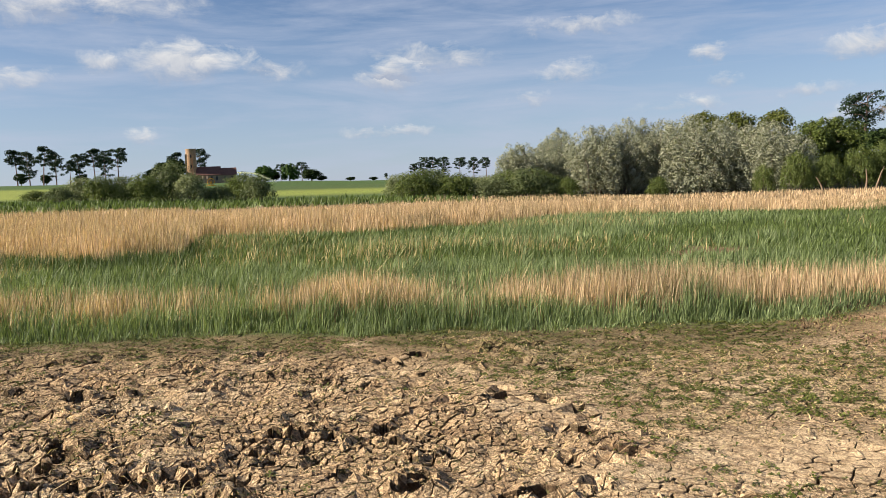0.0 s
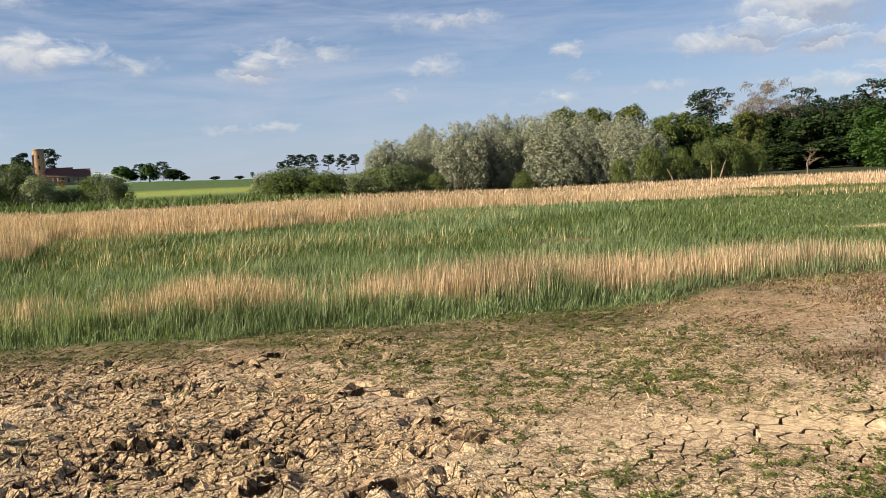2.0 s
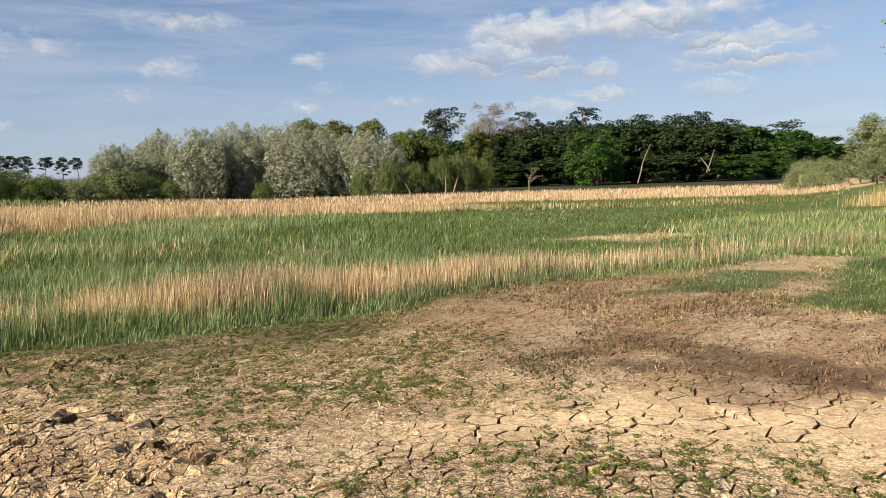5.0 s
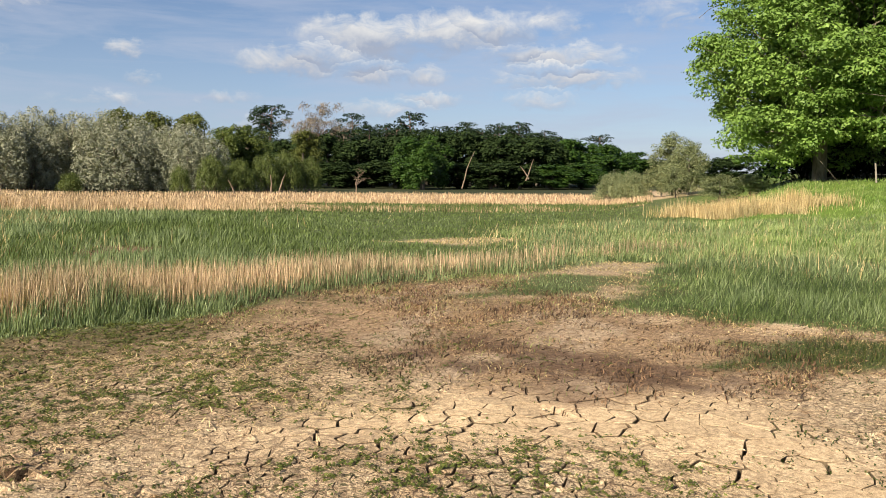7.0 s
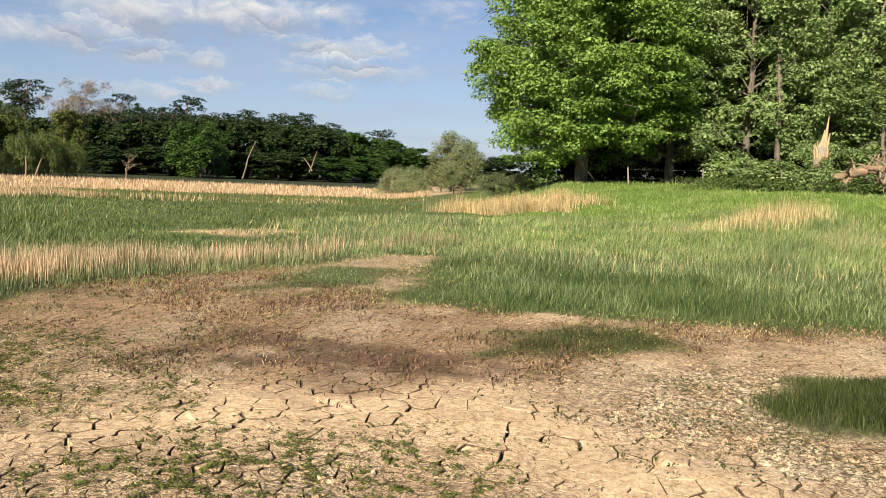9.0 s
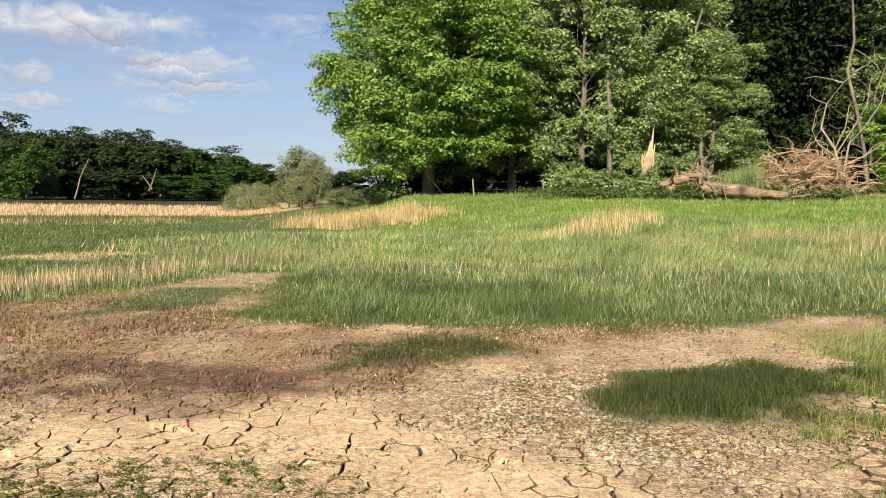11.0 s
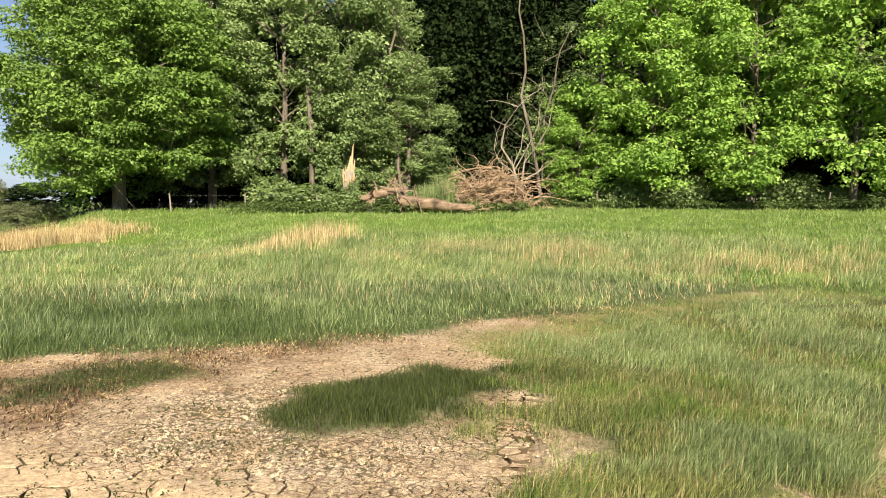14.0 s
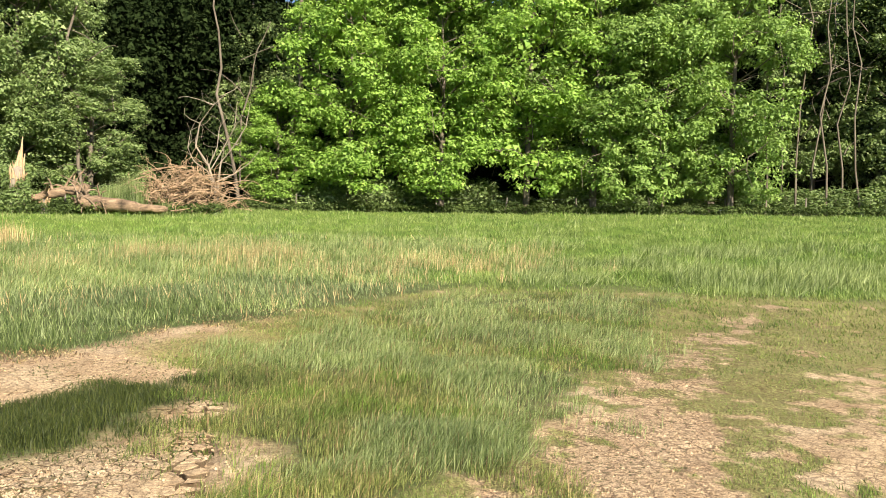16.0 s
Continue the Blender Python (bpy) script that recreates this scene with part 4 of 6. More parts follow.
for j, (az, el, r, kind) in enumerate([(-31.5, 3.0, 152, 0), (-33.6, 2.6, 150, 0), (-35.4, 2.9, 152, 0), (-37.0, 3.1, 154, 0), (-39.6, 3.2, 154, 0), (-41.5, 3.2, 152, 0), (-43.4, 3.0, 150, 0), (-45.2, 2.9, 150, 0), (-46.9, 2.7, 152, 0), (-48.2, 2.65, 156, 1), (-49.4, 2.4, 158, 1),
                                       (-50.6, 2.3, 165, 1), (-51.6, 2.1, 170, 1), (-52.7, 1.8, 175, 1), (-53.7, 1.4, 180, 0), (-54.6, 1.0, 185, 0), (-55.6, 0.9, 190, 0), (-36.2, 1.2, 138, 0), (-40.6, 1.0, 138, 0), (-42.9, 1.1, 136, 0), (-45.0, 0.9, 138, 0), (-47.2, 0.9, 140, 1),
                                       (-49.3, 1.0, 145, 1), (-34.6, 1.0, 138, 0), (-32.0, 1.0, 136, 0), (-29.6, 2.6, 158, 0), (-28.2, 2.5, 160, 0), (-26.0, 2.6, 160, 0), (-57.0, 1.2, 150, 0), (-59.0, 1.5, 150, 0), (-30.6, 3.1, 168, 0), (-32.7, 3.3, 168, 0), (-34.4, 3.3, 166, 0), (-36.4, 3.35, 168, 0), (-38.4, 3.4, 168, 0), (-40.5, 3.4, 168, 0), (-42.5, 3.3, 168, 0), (-44.4, 3.25, 168, 0), (-46.2, 3.0, 168, 0), (-47.9, 2.8, 170, 0)]):
    h = crown_to(az, r, el)
    plant(FILL[kind], *spot(az, r), h / 12, 0.95 + 0.15 * (j % 2), None, "dark green tree in the far wood", "tree", "trees of the far wood")
chestnut = broadleaf("chestnut_tree", 8.5, 4.4, 0.3, LEAF_LIME, 12000, 0.28, k=80, clump=(1.1, 0.8))
plant(chestnut, *spot(-38.1, 130), crown_to(-38.1, 130, 2.65) / 8.5, 1.15, 10, "fresh green chestnut before the dark wood", "tree")
bare_oak = bare_tree("bare_tree", 13, 1.0, BARK_RED, 5, 0.28)
cl = [(*(rng.normal(0, 1, 3) * [2.2, 2.2, 2.0] + [0, 0, 9.8]), 1.2, 1.2, 1.0) for _ in range(40)]
part("twig_crown", leaves("twig_crown", cl, 3000, 0.8, TWIG, 0.1, 0.1, 0.1, 0.2), None, bare_oak, "fine brown twigs")
plant(bare_oak, *spot(-30.9, 162), crown_to(-30.9, 162, 4.5) / 13.5, 1.15, 40, "bare brown tree behind the alders", "tree")
snag = bare_tree("dead_tree", 4.2, 1.4, DEADWOOD, 4, 0.1)
plant(snag, *spot(-33.4, 104), 1.0, 1.1, 40, "bleached dead tree at the wood's foot", "tree")
for az0, el0, az1, el1, r in [(-40.9, -0.5, -41.75, 1.8, 128), (-45.4, 0.1, -45.9, 1.3, 132), (-45.6, 0.2, -45.0, 0.8, 132)]:
    w = Wood()
    p, q = way(az0, el0) * r, way(az1, el1) * r
    limb(p + Vector((0, 0, 0.9)), q + Vector((0, 0, 1.6)), 0.14, 0.05, w, 0.02)
    t = tagged(new("leaning_dead_tree", w.mesh("leaning_dead_tree", DEADWOOD)), "pale dead tree leaning before the dark pines", "tree")
for az, tilt, tall in [(-27.55, 0.0, 2.2), (-28.05, 0.9, 2.4), (-25.1, -0.7, 1.6)]:
    w = Wood()
    x, y = spot(az, 92)
    z = ground_z(x, y)
    limb((x, y, z - 0.1), (x + tilt, y, z + tall), 0.12, 0.04, w, 0.03)
    tagged(new("dead_sapling", w.mesh("dead_sapling", DEADWOOD)), "bleached dead sapling standing behind the reeds", "tree")

# shrubs between the far wood and the sycamore
SHRUB = bush("grey_shrub", 2.6, 3.0, LEAF_PALE, 10000, 0.11, 60)
for az, el, r, wide in [(-51.4, 0.42, 70, 0.55), (-52.7, 0.45, 69, 0.55)]:
    plant(SHRUB, *spot(az, r), crown_to(az, r, el) / 2.6, wide, None, "low grey-green shrub at the reed bed's end", "bush", "grey shrubs")
SALLOW = broadleaf("sallow_tree", 7, 2.8, 0.3, LEAF_PALE, 9000, 0.15, BARK, (0.8, 0.55), 80, 0.12)
for az, el, r, wide in [(-55.3, 3.0, 66, 0.72), (-56.3, 2.4, 63, 0.6), (-54.6, 1.2, 66, 0.5), (-55.5, 0.8, 58, 0.4), (-58.3, 0.3, 50, 0.45), (-60.2, 0.3, 49, 0.45)]:
    plant(SALLOW, *spot(az, r), crown_to(az, r, el) / 7, wide, None, "pale green sallow beside the large sycamore", "tree", "sallows")

# the large sycamore and the near wood
sycamore = broadleaf("sycamore_tree", 13.0, 5.6, 0.5, LEAF_SYC, 130000, 0.15, BARK, (1.3, 0.5), 300, 0.3, 0.0, 0.72, 0.5, (-0.42, -0.9))
plant(sycamore, *spot(-64.3, 46.5), 1.0, 1.0, 0, "large sycamore in full fresh green leaf", "tree", lift=-0.1)
NEAR = [broadleaf("maple_tree", 15, 3.9, 0.4, LEAF_WOOD, 44000, 0.14, BARK, (1.15, 0.5), 150, 0.22, 0.3, 0.62),
        broadleaf("maple_tree", 15, 3.8, 0.6, LEAF_WOOD, 42000, 0.14, BARK, (1.1, 0.5), 140, 0.18, -0.4, 0.62)]
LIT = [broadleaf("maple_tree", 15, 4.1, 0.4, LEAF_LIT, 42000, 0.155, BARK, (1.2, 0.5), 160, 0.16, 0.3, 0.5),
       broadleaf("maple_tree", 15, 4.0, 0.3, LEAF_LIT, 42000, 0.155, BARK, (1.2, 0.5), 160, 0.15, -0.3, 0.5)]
BACK = [broadleaf("wood_tree", 17, 4.6, 0.2, LEAF_SHADE_TONE, 10000, 0.24, BARK, (1.3, 1.0), 110, 0.24, 0.2, 0.35)]
for j, (az, r, wide, tall, kind) in enumerate([(-70.2, 50, 1.0, 0.98, 0), (-75.0, 48, 1.05, 1.0, 1), (-79.6, 49, 0.95, 1.0, 0), (-83.6, 49, 0.8, 0.62, 1), (-82.0, 52, 0.8, 0.95, 1), (-131.5, 55, 0.9, 0.95, 1), (-136, 54, 0.9, 1.0, 0), (-93.8, 58, 0.8, 0.9, 1)]):
    plant(NEAR[kind], *spot(az, r), tall, wide, None, "leafy green maple at the edge of the wood", "tree", "maples of the near wood")
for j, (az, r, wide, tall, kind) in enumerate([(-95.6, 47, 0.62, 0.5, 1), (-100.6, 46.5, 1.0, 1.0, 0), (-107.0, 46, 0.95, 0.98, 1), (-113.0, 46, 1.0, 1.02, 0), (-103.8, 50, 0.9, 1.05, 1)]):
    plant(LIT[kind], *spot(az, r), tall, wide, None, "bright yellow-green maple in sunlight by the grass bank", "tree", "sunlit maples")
MID = [broadleaf("maple_tree", 15, 3.9, 0.3, LEAF_MID, 42000, 0.145, BARK, (1.15, 0.5), 150, 0.17, 0.3, 0.55)]
for az, r, wide, tall in [(-117.6, 46.5, 1.0, 1.0), (-122.2, 46.5, 0.95, 1.03), (-126.6, 47.0, 0.9, 0.98), (-120.0, 51, 0.9, 1.1)]:
    plant(MID[0], *spot(az, r), tall, wide, None, "fresh green maple at the edge of the wood", "tree", "maples of the near wood")
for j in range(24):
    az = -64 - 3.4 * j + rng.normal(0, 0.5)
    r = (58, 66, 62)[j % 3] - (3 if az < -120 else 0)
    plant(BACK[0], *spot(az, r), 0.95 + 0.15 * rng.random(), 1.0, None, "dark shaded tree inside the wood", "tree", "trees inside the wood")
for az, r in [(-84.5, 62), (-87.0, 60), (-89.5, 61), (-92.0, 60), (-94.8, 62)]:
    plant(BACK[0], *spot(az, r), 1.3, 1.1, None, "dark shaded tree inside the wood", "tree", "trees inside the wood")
for j, (az, r) in enumerate([(-128.8, 48), (-129.7, 50), (-130.6, 47.5), (-131.6, 51), (-132.4, 48.5), (-133.3, 50), (-134.4, 48)]):
    w = Wood()
    x, y = spot(az, r)
    z = ground_z(x, y)
    limb((x, y, z - 0.3), (x + rng.normal(0, 0.7), y + rng.normal(0, 0.7), z + 14), 0.06, 0.025, w, 0.01, 7, 7)
    for _ in range(6):
        h = rng.uniform(3, 11)
        limb((x, y, z + h), (x + rng.normal(0, 1.0), y + rng.normal(0, 1.0), z + h + 0.9), 0.03, 0.01, w, 0.1, 4, 4)
    tagged(new("slim_tree", w.mesh("slim_tree", BARK)), "slim dark tree without leaves inside the wood", "tree", "slim trees")
for j in range(19):
    az = -66 - 4 * j + rng.normal(0, 0.4)
    plant(FILL[0], *spot(az, 71 + 3 * (j % 2)), 1.5, 1.25, None, "dark shaded tree deep inside the wood", "tree", "trees inside the wood")
# bushes added to close sky gaps below the crowns; leaf colour carries shade
HEDGE = bush("filler_bush", 3.6, 2.7, LEAF_SHADE_TONE, 1800, 0.3, 40)
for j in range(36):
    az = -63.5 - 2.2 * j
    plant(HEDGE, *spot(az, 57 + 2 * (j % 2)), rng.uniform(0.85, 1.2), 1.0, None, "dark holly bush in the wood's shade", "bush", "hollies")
UNDER = bush("undergrowth_bush", 2.2, 1.7, LEAF_WOOD, 2600, 0.13, 40)
for j in range(34):
    az = -66.5 - 2.15 * j + rng.normal(0, 0.4)
    if -86 > az > -94 or az > -72.5:
        continue
    r = 47.3 + rng.normal(0, 0.5) + (2 if az < -122 else 0)
    plant(UNDER, *spot(az, r), rng.uniform(0.5, 1.0), rng.uniform(0.8, 1.2), None, "leafy undergrowth bush below the trees", "bush", "undergrowth")


# ---- fallen trunk, stump, brush pile, fence ----
def bent_log(name, p, q, r0, r1, mat, label, wobble=0.08):
    """Trunk lying on the ground, thick at one end, with knotted sides and broken limbs."""
    top = root(name)
    w = Wood()
    s = np.linspace(0, 1, 14)[:, None]
    pts = np.asarray(p) + (np.asarray(q) - np.asarray(p)) * s + rng.normal(0, wobble, (14, 3)) * [1, 1, 0.4]
    w.tube(pts, np.linspace(r0, r1, 14) * rng.uniform(0.8, 1.2, 14), 12)
    part("trunk", w.mesh("trunk", mat), None, top)
    for j in range(7):
        k = rng.integers(2, 11)
        w = Wood()
        limb(pts[k], pts[k] + rng.normal(0, 0.5, 3) + [0, 0, 0.3], r1 * 0.35, 0.015, w, 0.1, 4, 5)
        part("branch", w.mesh("branch", mat), None, top)
    return tagged(top, label, "log")


def at(az, r, up=0.0):
    x, y = spot(az, r)
    return np.array([x, y, ground_z(x, y) + up])


bent_log("fallen_log", at(-83.4, 42.4, 0.62), at(-88.3, 41.6, 0.3), 0.38, 0.16, LOGWOOD, "fallen grey-brown trunk lying on the grass bank")
bent_log("fallen_log", at(-80.3, 43.2, 0.75), at(-83.6, 43.2, 1.3), 0.17, 0.26, LOGWOOD, "fallen grey-brown trunk behind the brambles")
roots = root("upturned_roots")
roots.matrix_basis = Matrix.Translation(at(-83.2, 42.8, 0.6))
for _ in range(26):
    w = Wood()
    limb(rng.normal(0, 0.18, 3), rng.normal(0, 0.6, 3) + [0, 0, 0.2], 0.08, 0.012, w, 0.15, 4, 5)
    part("root", w.mesh("root", DEADWOOD), None, roots)
tagged(roots, "torn root plate of the fallen trunk", "roots")


def broken_stump(name, az, r, tall, width, label, ivy=0):
    """Snapped trunk that ends in one long torn spike, ivy over its foot."""
    top = root(name)
    x, y = spot(az, r)
    top.matrix_basis = pose(x, y, ground_z(x, y), 0, 0, az)
    w = Wood()
    w.tube([(0, 0, -0.3), (0.02, 0, tall * 0.2), (0.0, 0, tall * 0.42), (0.06, 0, tall * 0.56)], [width * 1.3, width * 1.1, width * 1.05, width * 0.9], 11)
    part("trunk", w.mesh("trunk", BARK_PALE), None, top)
    for foot, tip, rad in ((0.1, 1.0, 0.5), (-0.04, 0.82, 0.46), (0.2, 0.78, 0.4), (-0.2, 0.66, 0.45), (0.02, 0.7, 0.55)):
        w = Wood()
        pts = [(foot - 0.03, rng.normal(0, 0.05), tall * 0.34), (foot, -0.06, tall * (0.34 + 0.3 * (tip - 0.34))), (foot + 0.06, rng.normal(0, 0.05), tall * (0.34 + 0.65 * (tip - 0.34))), (foot + 0.12, 0, tall * tip)]
        w.tube(pts, [width * rad, width * rad * rng.uniform(0.9, 1.2), width * rad * rng.uniform(0.5, 0.8), 0.02], 5)
        part("spike", w.mesh("spike", TORN), None, top, "long pale torn spike" if tip == 1.0 else "")
    for j in range(14):
        th = j * 0.449
        b = np.array([0.02 + math.cos(th) * width * 0.9, math.sin(th) * width * 0.9, tall * rng.uniform(0.3, 0.5)])
        up = tall * rng.uniform(0.1, 0.24)
        w = Wood()
        w.tube([b, b + [math.cos(th) * 0.05 + 0.03, math.sin(th) * 0.06, up * 0.5], b + [math.cos(th) * 0.1 + rng.normal(0.05, 0.06), math.sin(th) * 0.12, up]], [width * 0.3, width * 0.2, 0.012], 5)
        part("splinter", w.mesh("splinter", TORN), None, top)
    if ivy:
        cl = [(rng.normal(-0.25, 0.4), rng.normal(-0.2, 0.4), rng.uniform(0.1, tall * 0.62), 0.34, 0.34, 0.36) for _ in range(34)]
        part("ivy", leaves("ivy", cl, ivy, 0.1, LEAF_WOOD), None, top, "green ivy over its foot")
    return tagged(top, label, "stump")


broken_stump("broken_stump", -79.5, 43.8, 3.6, 0.34, "tall snapped stump with pale torn wood", 5200)
broken_stump("broken_stump", -81.0, 43.2, 1.2, 0.14, "short snapped stump beside the fallen trunk")

pile = root("brush_pile")
pile.matrix_basis = Matrix.Translation(at(-89.3, 44.0))
for j in range(260):
    w = Wood()
    p = rng.normal(0, 1, 3) * [0.7, 1.05, 0]
    p[2] = rng.uniform(0.1, 2.6) * math.exp(-0.22 * p[1] ** 2 - 0.3 * p[0] ** 2)
    run = rng.normal(0, 1, 3) * [0.6, 1.0, 0.28] + [0, -0.25, 0.05]
    pts = limb(p, p + run, rng.uniform(0.014, 0.05), 0.008, w, 0.16, 6, 5)
    for q in pts[2:5]:
        limb(q, q + rng.normal(0, 0.36, 3) + [0, 0, 0.08], 0.014, 0.005, w, 0.16, 4, 4)
    part("branch", w.mesh("branch", BRUSHWOOD), None, pile)
for lift, far, rad in [(1.2, 3.6, 0.07), (0.9, 3.0, 0.05), (1.5, 2.6, 0.05), (0.6, 2.4, 0.06)]:
    w = Wood()
    pts = limb((-0.4, 0.8, 0.9), (-0.3, -far, lift + 0.5), rad, 0.012, w, 0.07, 9, 6)
    for q in pts[4:]:
        limb(q, q + rng.normal(0, 0.4, 3) + [0, -0.35, 0.1], 0.018, 0.005, w, 0.12, 4, 4)
    part("bough", w.mesh("bough", BRUSHWOOD), None, pile)
tagged(pile, "heap of bleached orange-brown dead branches below the trees", "branches")

# bare, forked snag: stems that bow to one side and then sweep up
snag_tree = root("dead_tree")
snag_tree.matrix_basis = pose(*at(-91.6, 45.0), 0, 0, 0)
STEMS = [([(0, -0.2), (0.1, 1.2), (0.45, 2.4), (1.1, 3.4), (0.9, 4.6), (0.2, 5.6), (-0.5, 6.3)], 0.085),
         ([(0, -0.2), (-0.05, 1.4), (-0.2, 2.6), (-0.9, 3.5), (-1.5, 4.6), (-1.7, 5.8)], 0.07),
         ([(0.1, 1.2), (0.5, 2.1), (1.2, 2.6), (1.5, 3.3), (1.35, 4.2)], 0.045),
         ([(0.3, 2.2), (-0.3, 3.3), (-0.9, 4.5), (-1.0, 5.7)], 0.04),
         ([(0.4, 2.4), (0.0, 3.4), (-0.1, 4.4), (-0.5, 5.0)], 0.035),
         ([(-0.1, 1.6), (-0.9, 2.0), (-1.7, 2.6), (-2.3, 3.4)], 0.045)]
for path, rad in STEMS:
    w = Wood()
    pts = [(rng.normal(0, 0.12), side, up) for side, up in path]
    w.tube(pts, np.linspace(rad, 0.012, len(pts)), 6)
    for q in pts[1:]:
        for _ in range(2):
            limb(q, np.array(q) + rng.normal(0, 0.55, 3) + [0, 0, 0.45], rad * 0.3, 0.006, w, 0.15, 5, 4)
    part("stem", w.mesh("stem", BARK_PALE), None, snag_tree)
tagged(snag_tree, "leafless dead tree with curved pale stems", "tree")
w = Wood()
p = at(-93.1, 46)
limb(p, p + [0.5, 1.3, 13.0], 0.1, 0.04, w, 0.03, 8, 8)
limb(p + [0, 0, 1.5], p + [0.4, -1.6, 10.5], 0.06, 0.02, w, 0.08, 8, 6)
for h in (3.5, 5.0, 6.5, 8.2, 9.5):
    limb(p + [0, 0, h], p + [rng.normal(0, 0.8), rng.normal(0, 1.4), h + 1.2], 0.03, 0.008, w, 0.1, 5, 4)
tagged(new("dead_tree", w.mesh("dead_tree", BARK)), "tall bare brown dead tree behind the brush", "tree")
for az, r, lean, rad in [(-77.0, 46.5, 0.3, 0.2), (-83.5, 47.5, 0.6, 0.13), (-96.2, 46.8, -0.2, 0.2)]:
    w = Wood()
    p = at(az, r)
    limb(p - [0, 0, 0.3], p + [lean, lean * 2, 14.5], rad * 0.8, rad * 0.4, w, 0.025, 8, 9)
    for h in (4, 6, 8, 9.5, 11):
        limb(p + [0, 0, h], p + [rng.normal(-0.6, 0.5), rng.normal(0, 1.6), h + 0.7], 0.035, 0.01, w, 0.1, 5, 4)
    tagged(new("ash_tree", w.mesh("ash_tree", BARK)), "tall sunlit brown ash tree among the maples", "tree", "ash trees")

fence = root("wire_fence")
wires = []
last = None
for j in range(15):
    az = -67.5 - 4.9 * j
    r = 44.6 + (1.2 if az < -84 else 0) + (1.5 if az < -122 else 0)
    p = at(az, r)
    bm = bmesh.new()
    bmesh.ops.create_cone(bm, cap_ends=True, segments=7, radius1=0.045, radius2=0.04, depth=1.1)
    bmesh.ops.rotate(bm, verts=bm.verts, cent=(0, 0, 0), matrix=Matrix.Rotation(radians(rng.normal(0, 3)), 3, "X"))
    bmesh.ops.translate(bm, verts=bm.verts, vec=p + [0, 0, 0.4])
    part("fence_post", bm, POSTWOOD, fence)
    if last is not None:
        for h in (0.4, 0.85):
            w = Wood()
            w.tube([last + [0, 0, h], (last + p) / 2 + [0, 0, h - 0.03], p + [0, 0, h]], [0.003] * 3, 4)
            part("wire", w.mesh("wire", WIRE), None, fence)
    last = p
tagged(fence, "low wire fence with weathered wooden posts", "fence")


# ---- church ----
def block(x0, x1, y0, y1, z0, z1, bevel=0.03):
    bm = bmesh.new()
    bmesh.ops.create_cube(bm, size=1)
    for v in bm.verts:
        v.co = ((x0 + x1) / 2 + v.co.x * (x1 - x0), (y0 + y1) / 2 + v.co.y * (y1 - y0), (z0 + z1) / 2 + v.co.z * (z1 - z0))
    if bevel:
        bmesh.ops.bevel(bm, geom=bm.edges[:], offset=bevel, segments=1, affect="EDGES")
    return bm


def gable(x0, x1, y0, y1, z0, z1, over=0.25):
    """Pitched roof with thickness, ridge along x."""
    bm = bmesh.new()
    ym = (y0 + y1) / 2
    ends = []
    for x in (x0 - over, x1 + over):
        ends.append([bm.verts.new(q) for q in ((x, y0 - over, z0 - 0.1), (x, ym, z1), (x, y1 + over, z0 - 0.1), (x, y1 + over, z0 - 0.35), (x, ym, z1 - 0.3), (x, y0 - over, z0 - 0.35))])
    for i in range(6):
        bm.faces.new((ends[0][i], ends[1][i], ends[1][(i + 1) % 6], ends[0][(i + 1) % 6]))
    for e in ends:
        bm.faces.new((e[0], e[1], e[4], e[5]))
        bm.faces.new((e[1], e[2], e[3], e[4]))
    bmesh.ops.recalc_face_normals(bm, faces=bm.faces)
    return bm


def gable_wall(x0, x1, y0, y1, z0, zeave, zridge):
    bm = block(x0, x1, y0, y1, z0, zeave, 0)
    ym = (y0 + y1) / 2
    for x, t in ((x0, 0.5), (x1 - 0.5, 0.5)):
        a = [bm.verts.new(q) for q in ((x, y0, zeave), (x, ym, zridge), (x, y1, zeave), (x + t, y0, zeave), (x + t, ym, zridge), (x + t, y1, zeave))]
        bm.faces.new(a[:3]), bm.faces.new(a[3:][::-1])
        bm.faces.new((a[0], a[1], a[4], a[3])), bm.faces.new((a[1], a[2], a[5], a[4]))
    bmesh.ops.recalc_face_normals(bm, faces=bm.faces)
    return bm


church = root("church")
cx, cy = spot(15.8, 400)
church.matrix_basis = pose(cx, cy, ground_z(cx, cy) - 0.2, 0, 0, 15.8)
bm = bmesh.new()
bmesh.ops.create_cone(bm, cap_ends=True, segments=28, radius1=2.55, radius2=2.3, depth=16.2)
bmesh.ops.translate(bm, verts=bm.verts, vec=(-9.0, 0, 8.0))
tower = part("tower", bm, FLINT, church, "round flint and brick tower")
bm = bmesh.new()
bmesh.ops.create_cone(bm, cap_ends=True, segments=28, radius1=2.42, radius2=2.42, depth=0.5)
bmesh.ops.translate(bm, verts=bm.verts, vec=(-9.0, 0, 16.2))
part("parapet", bm, FLINT, tower)
part("buttress", block(-11.7, -10.7, -1.4, -0.2, 0, 14.0), FLINT, tower)
part("buttress", block(-8.2, -7.0, -2.95, -1.9, 0, 13.0), FLINT, tower)
for z in (12.2, 7.5):
    part("belfry_window", block(-9.3, -8.7, -2.46, -2.2, z, z + 1.5, 0.02), DARKPANE, tower)
part("nave_wall", gable_wall(-6.8, 4.0, -3.6, 3.6, -0.5, 4.0, 7.7), WALLSTONE, church)
part("nave_roof", gable(-6.9, 4.0, -3.7, 3.7, 4.0, 8.0), TILES, church, "dark red tiled roof")
part("chancel_wall", gable_wall(4.05, 11.3, -3.0, 3.0, -0.5, 3.9, 7.0), WALLSTONE, church)
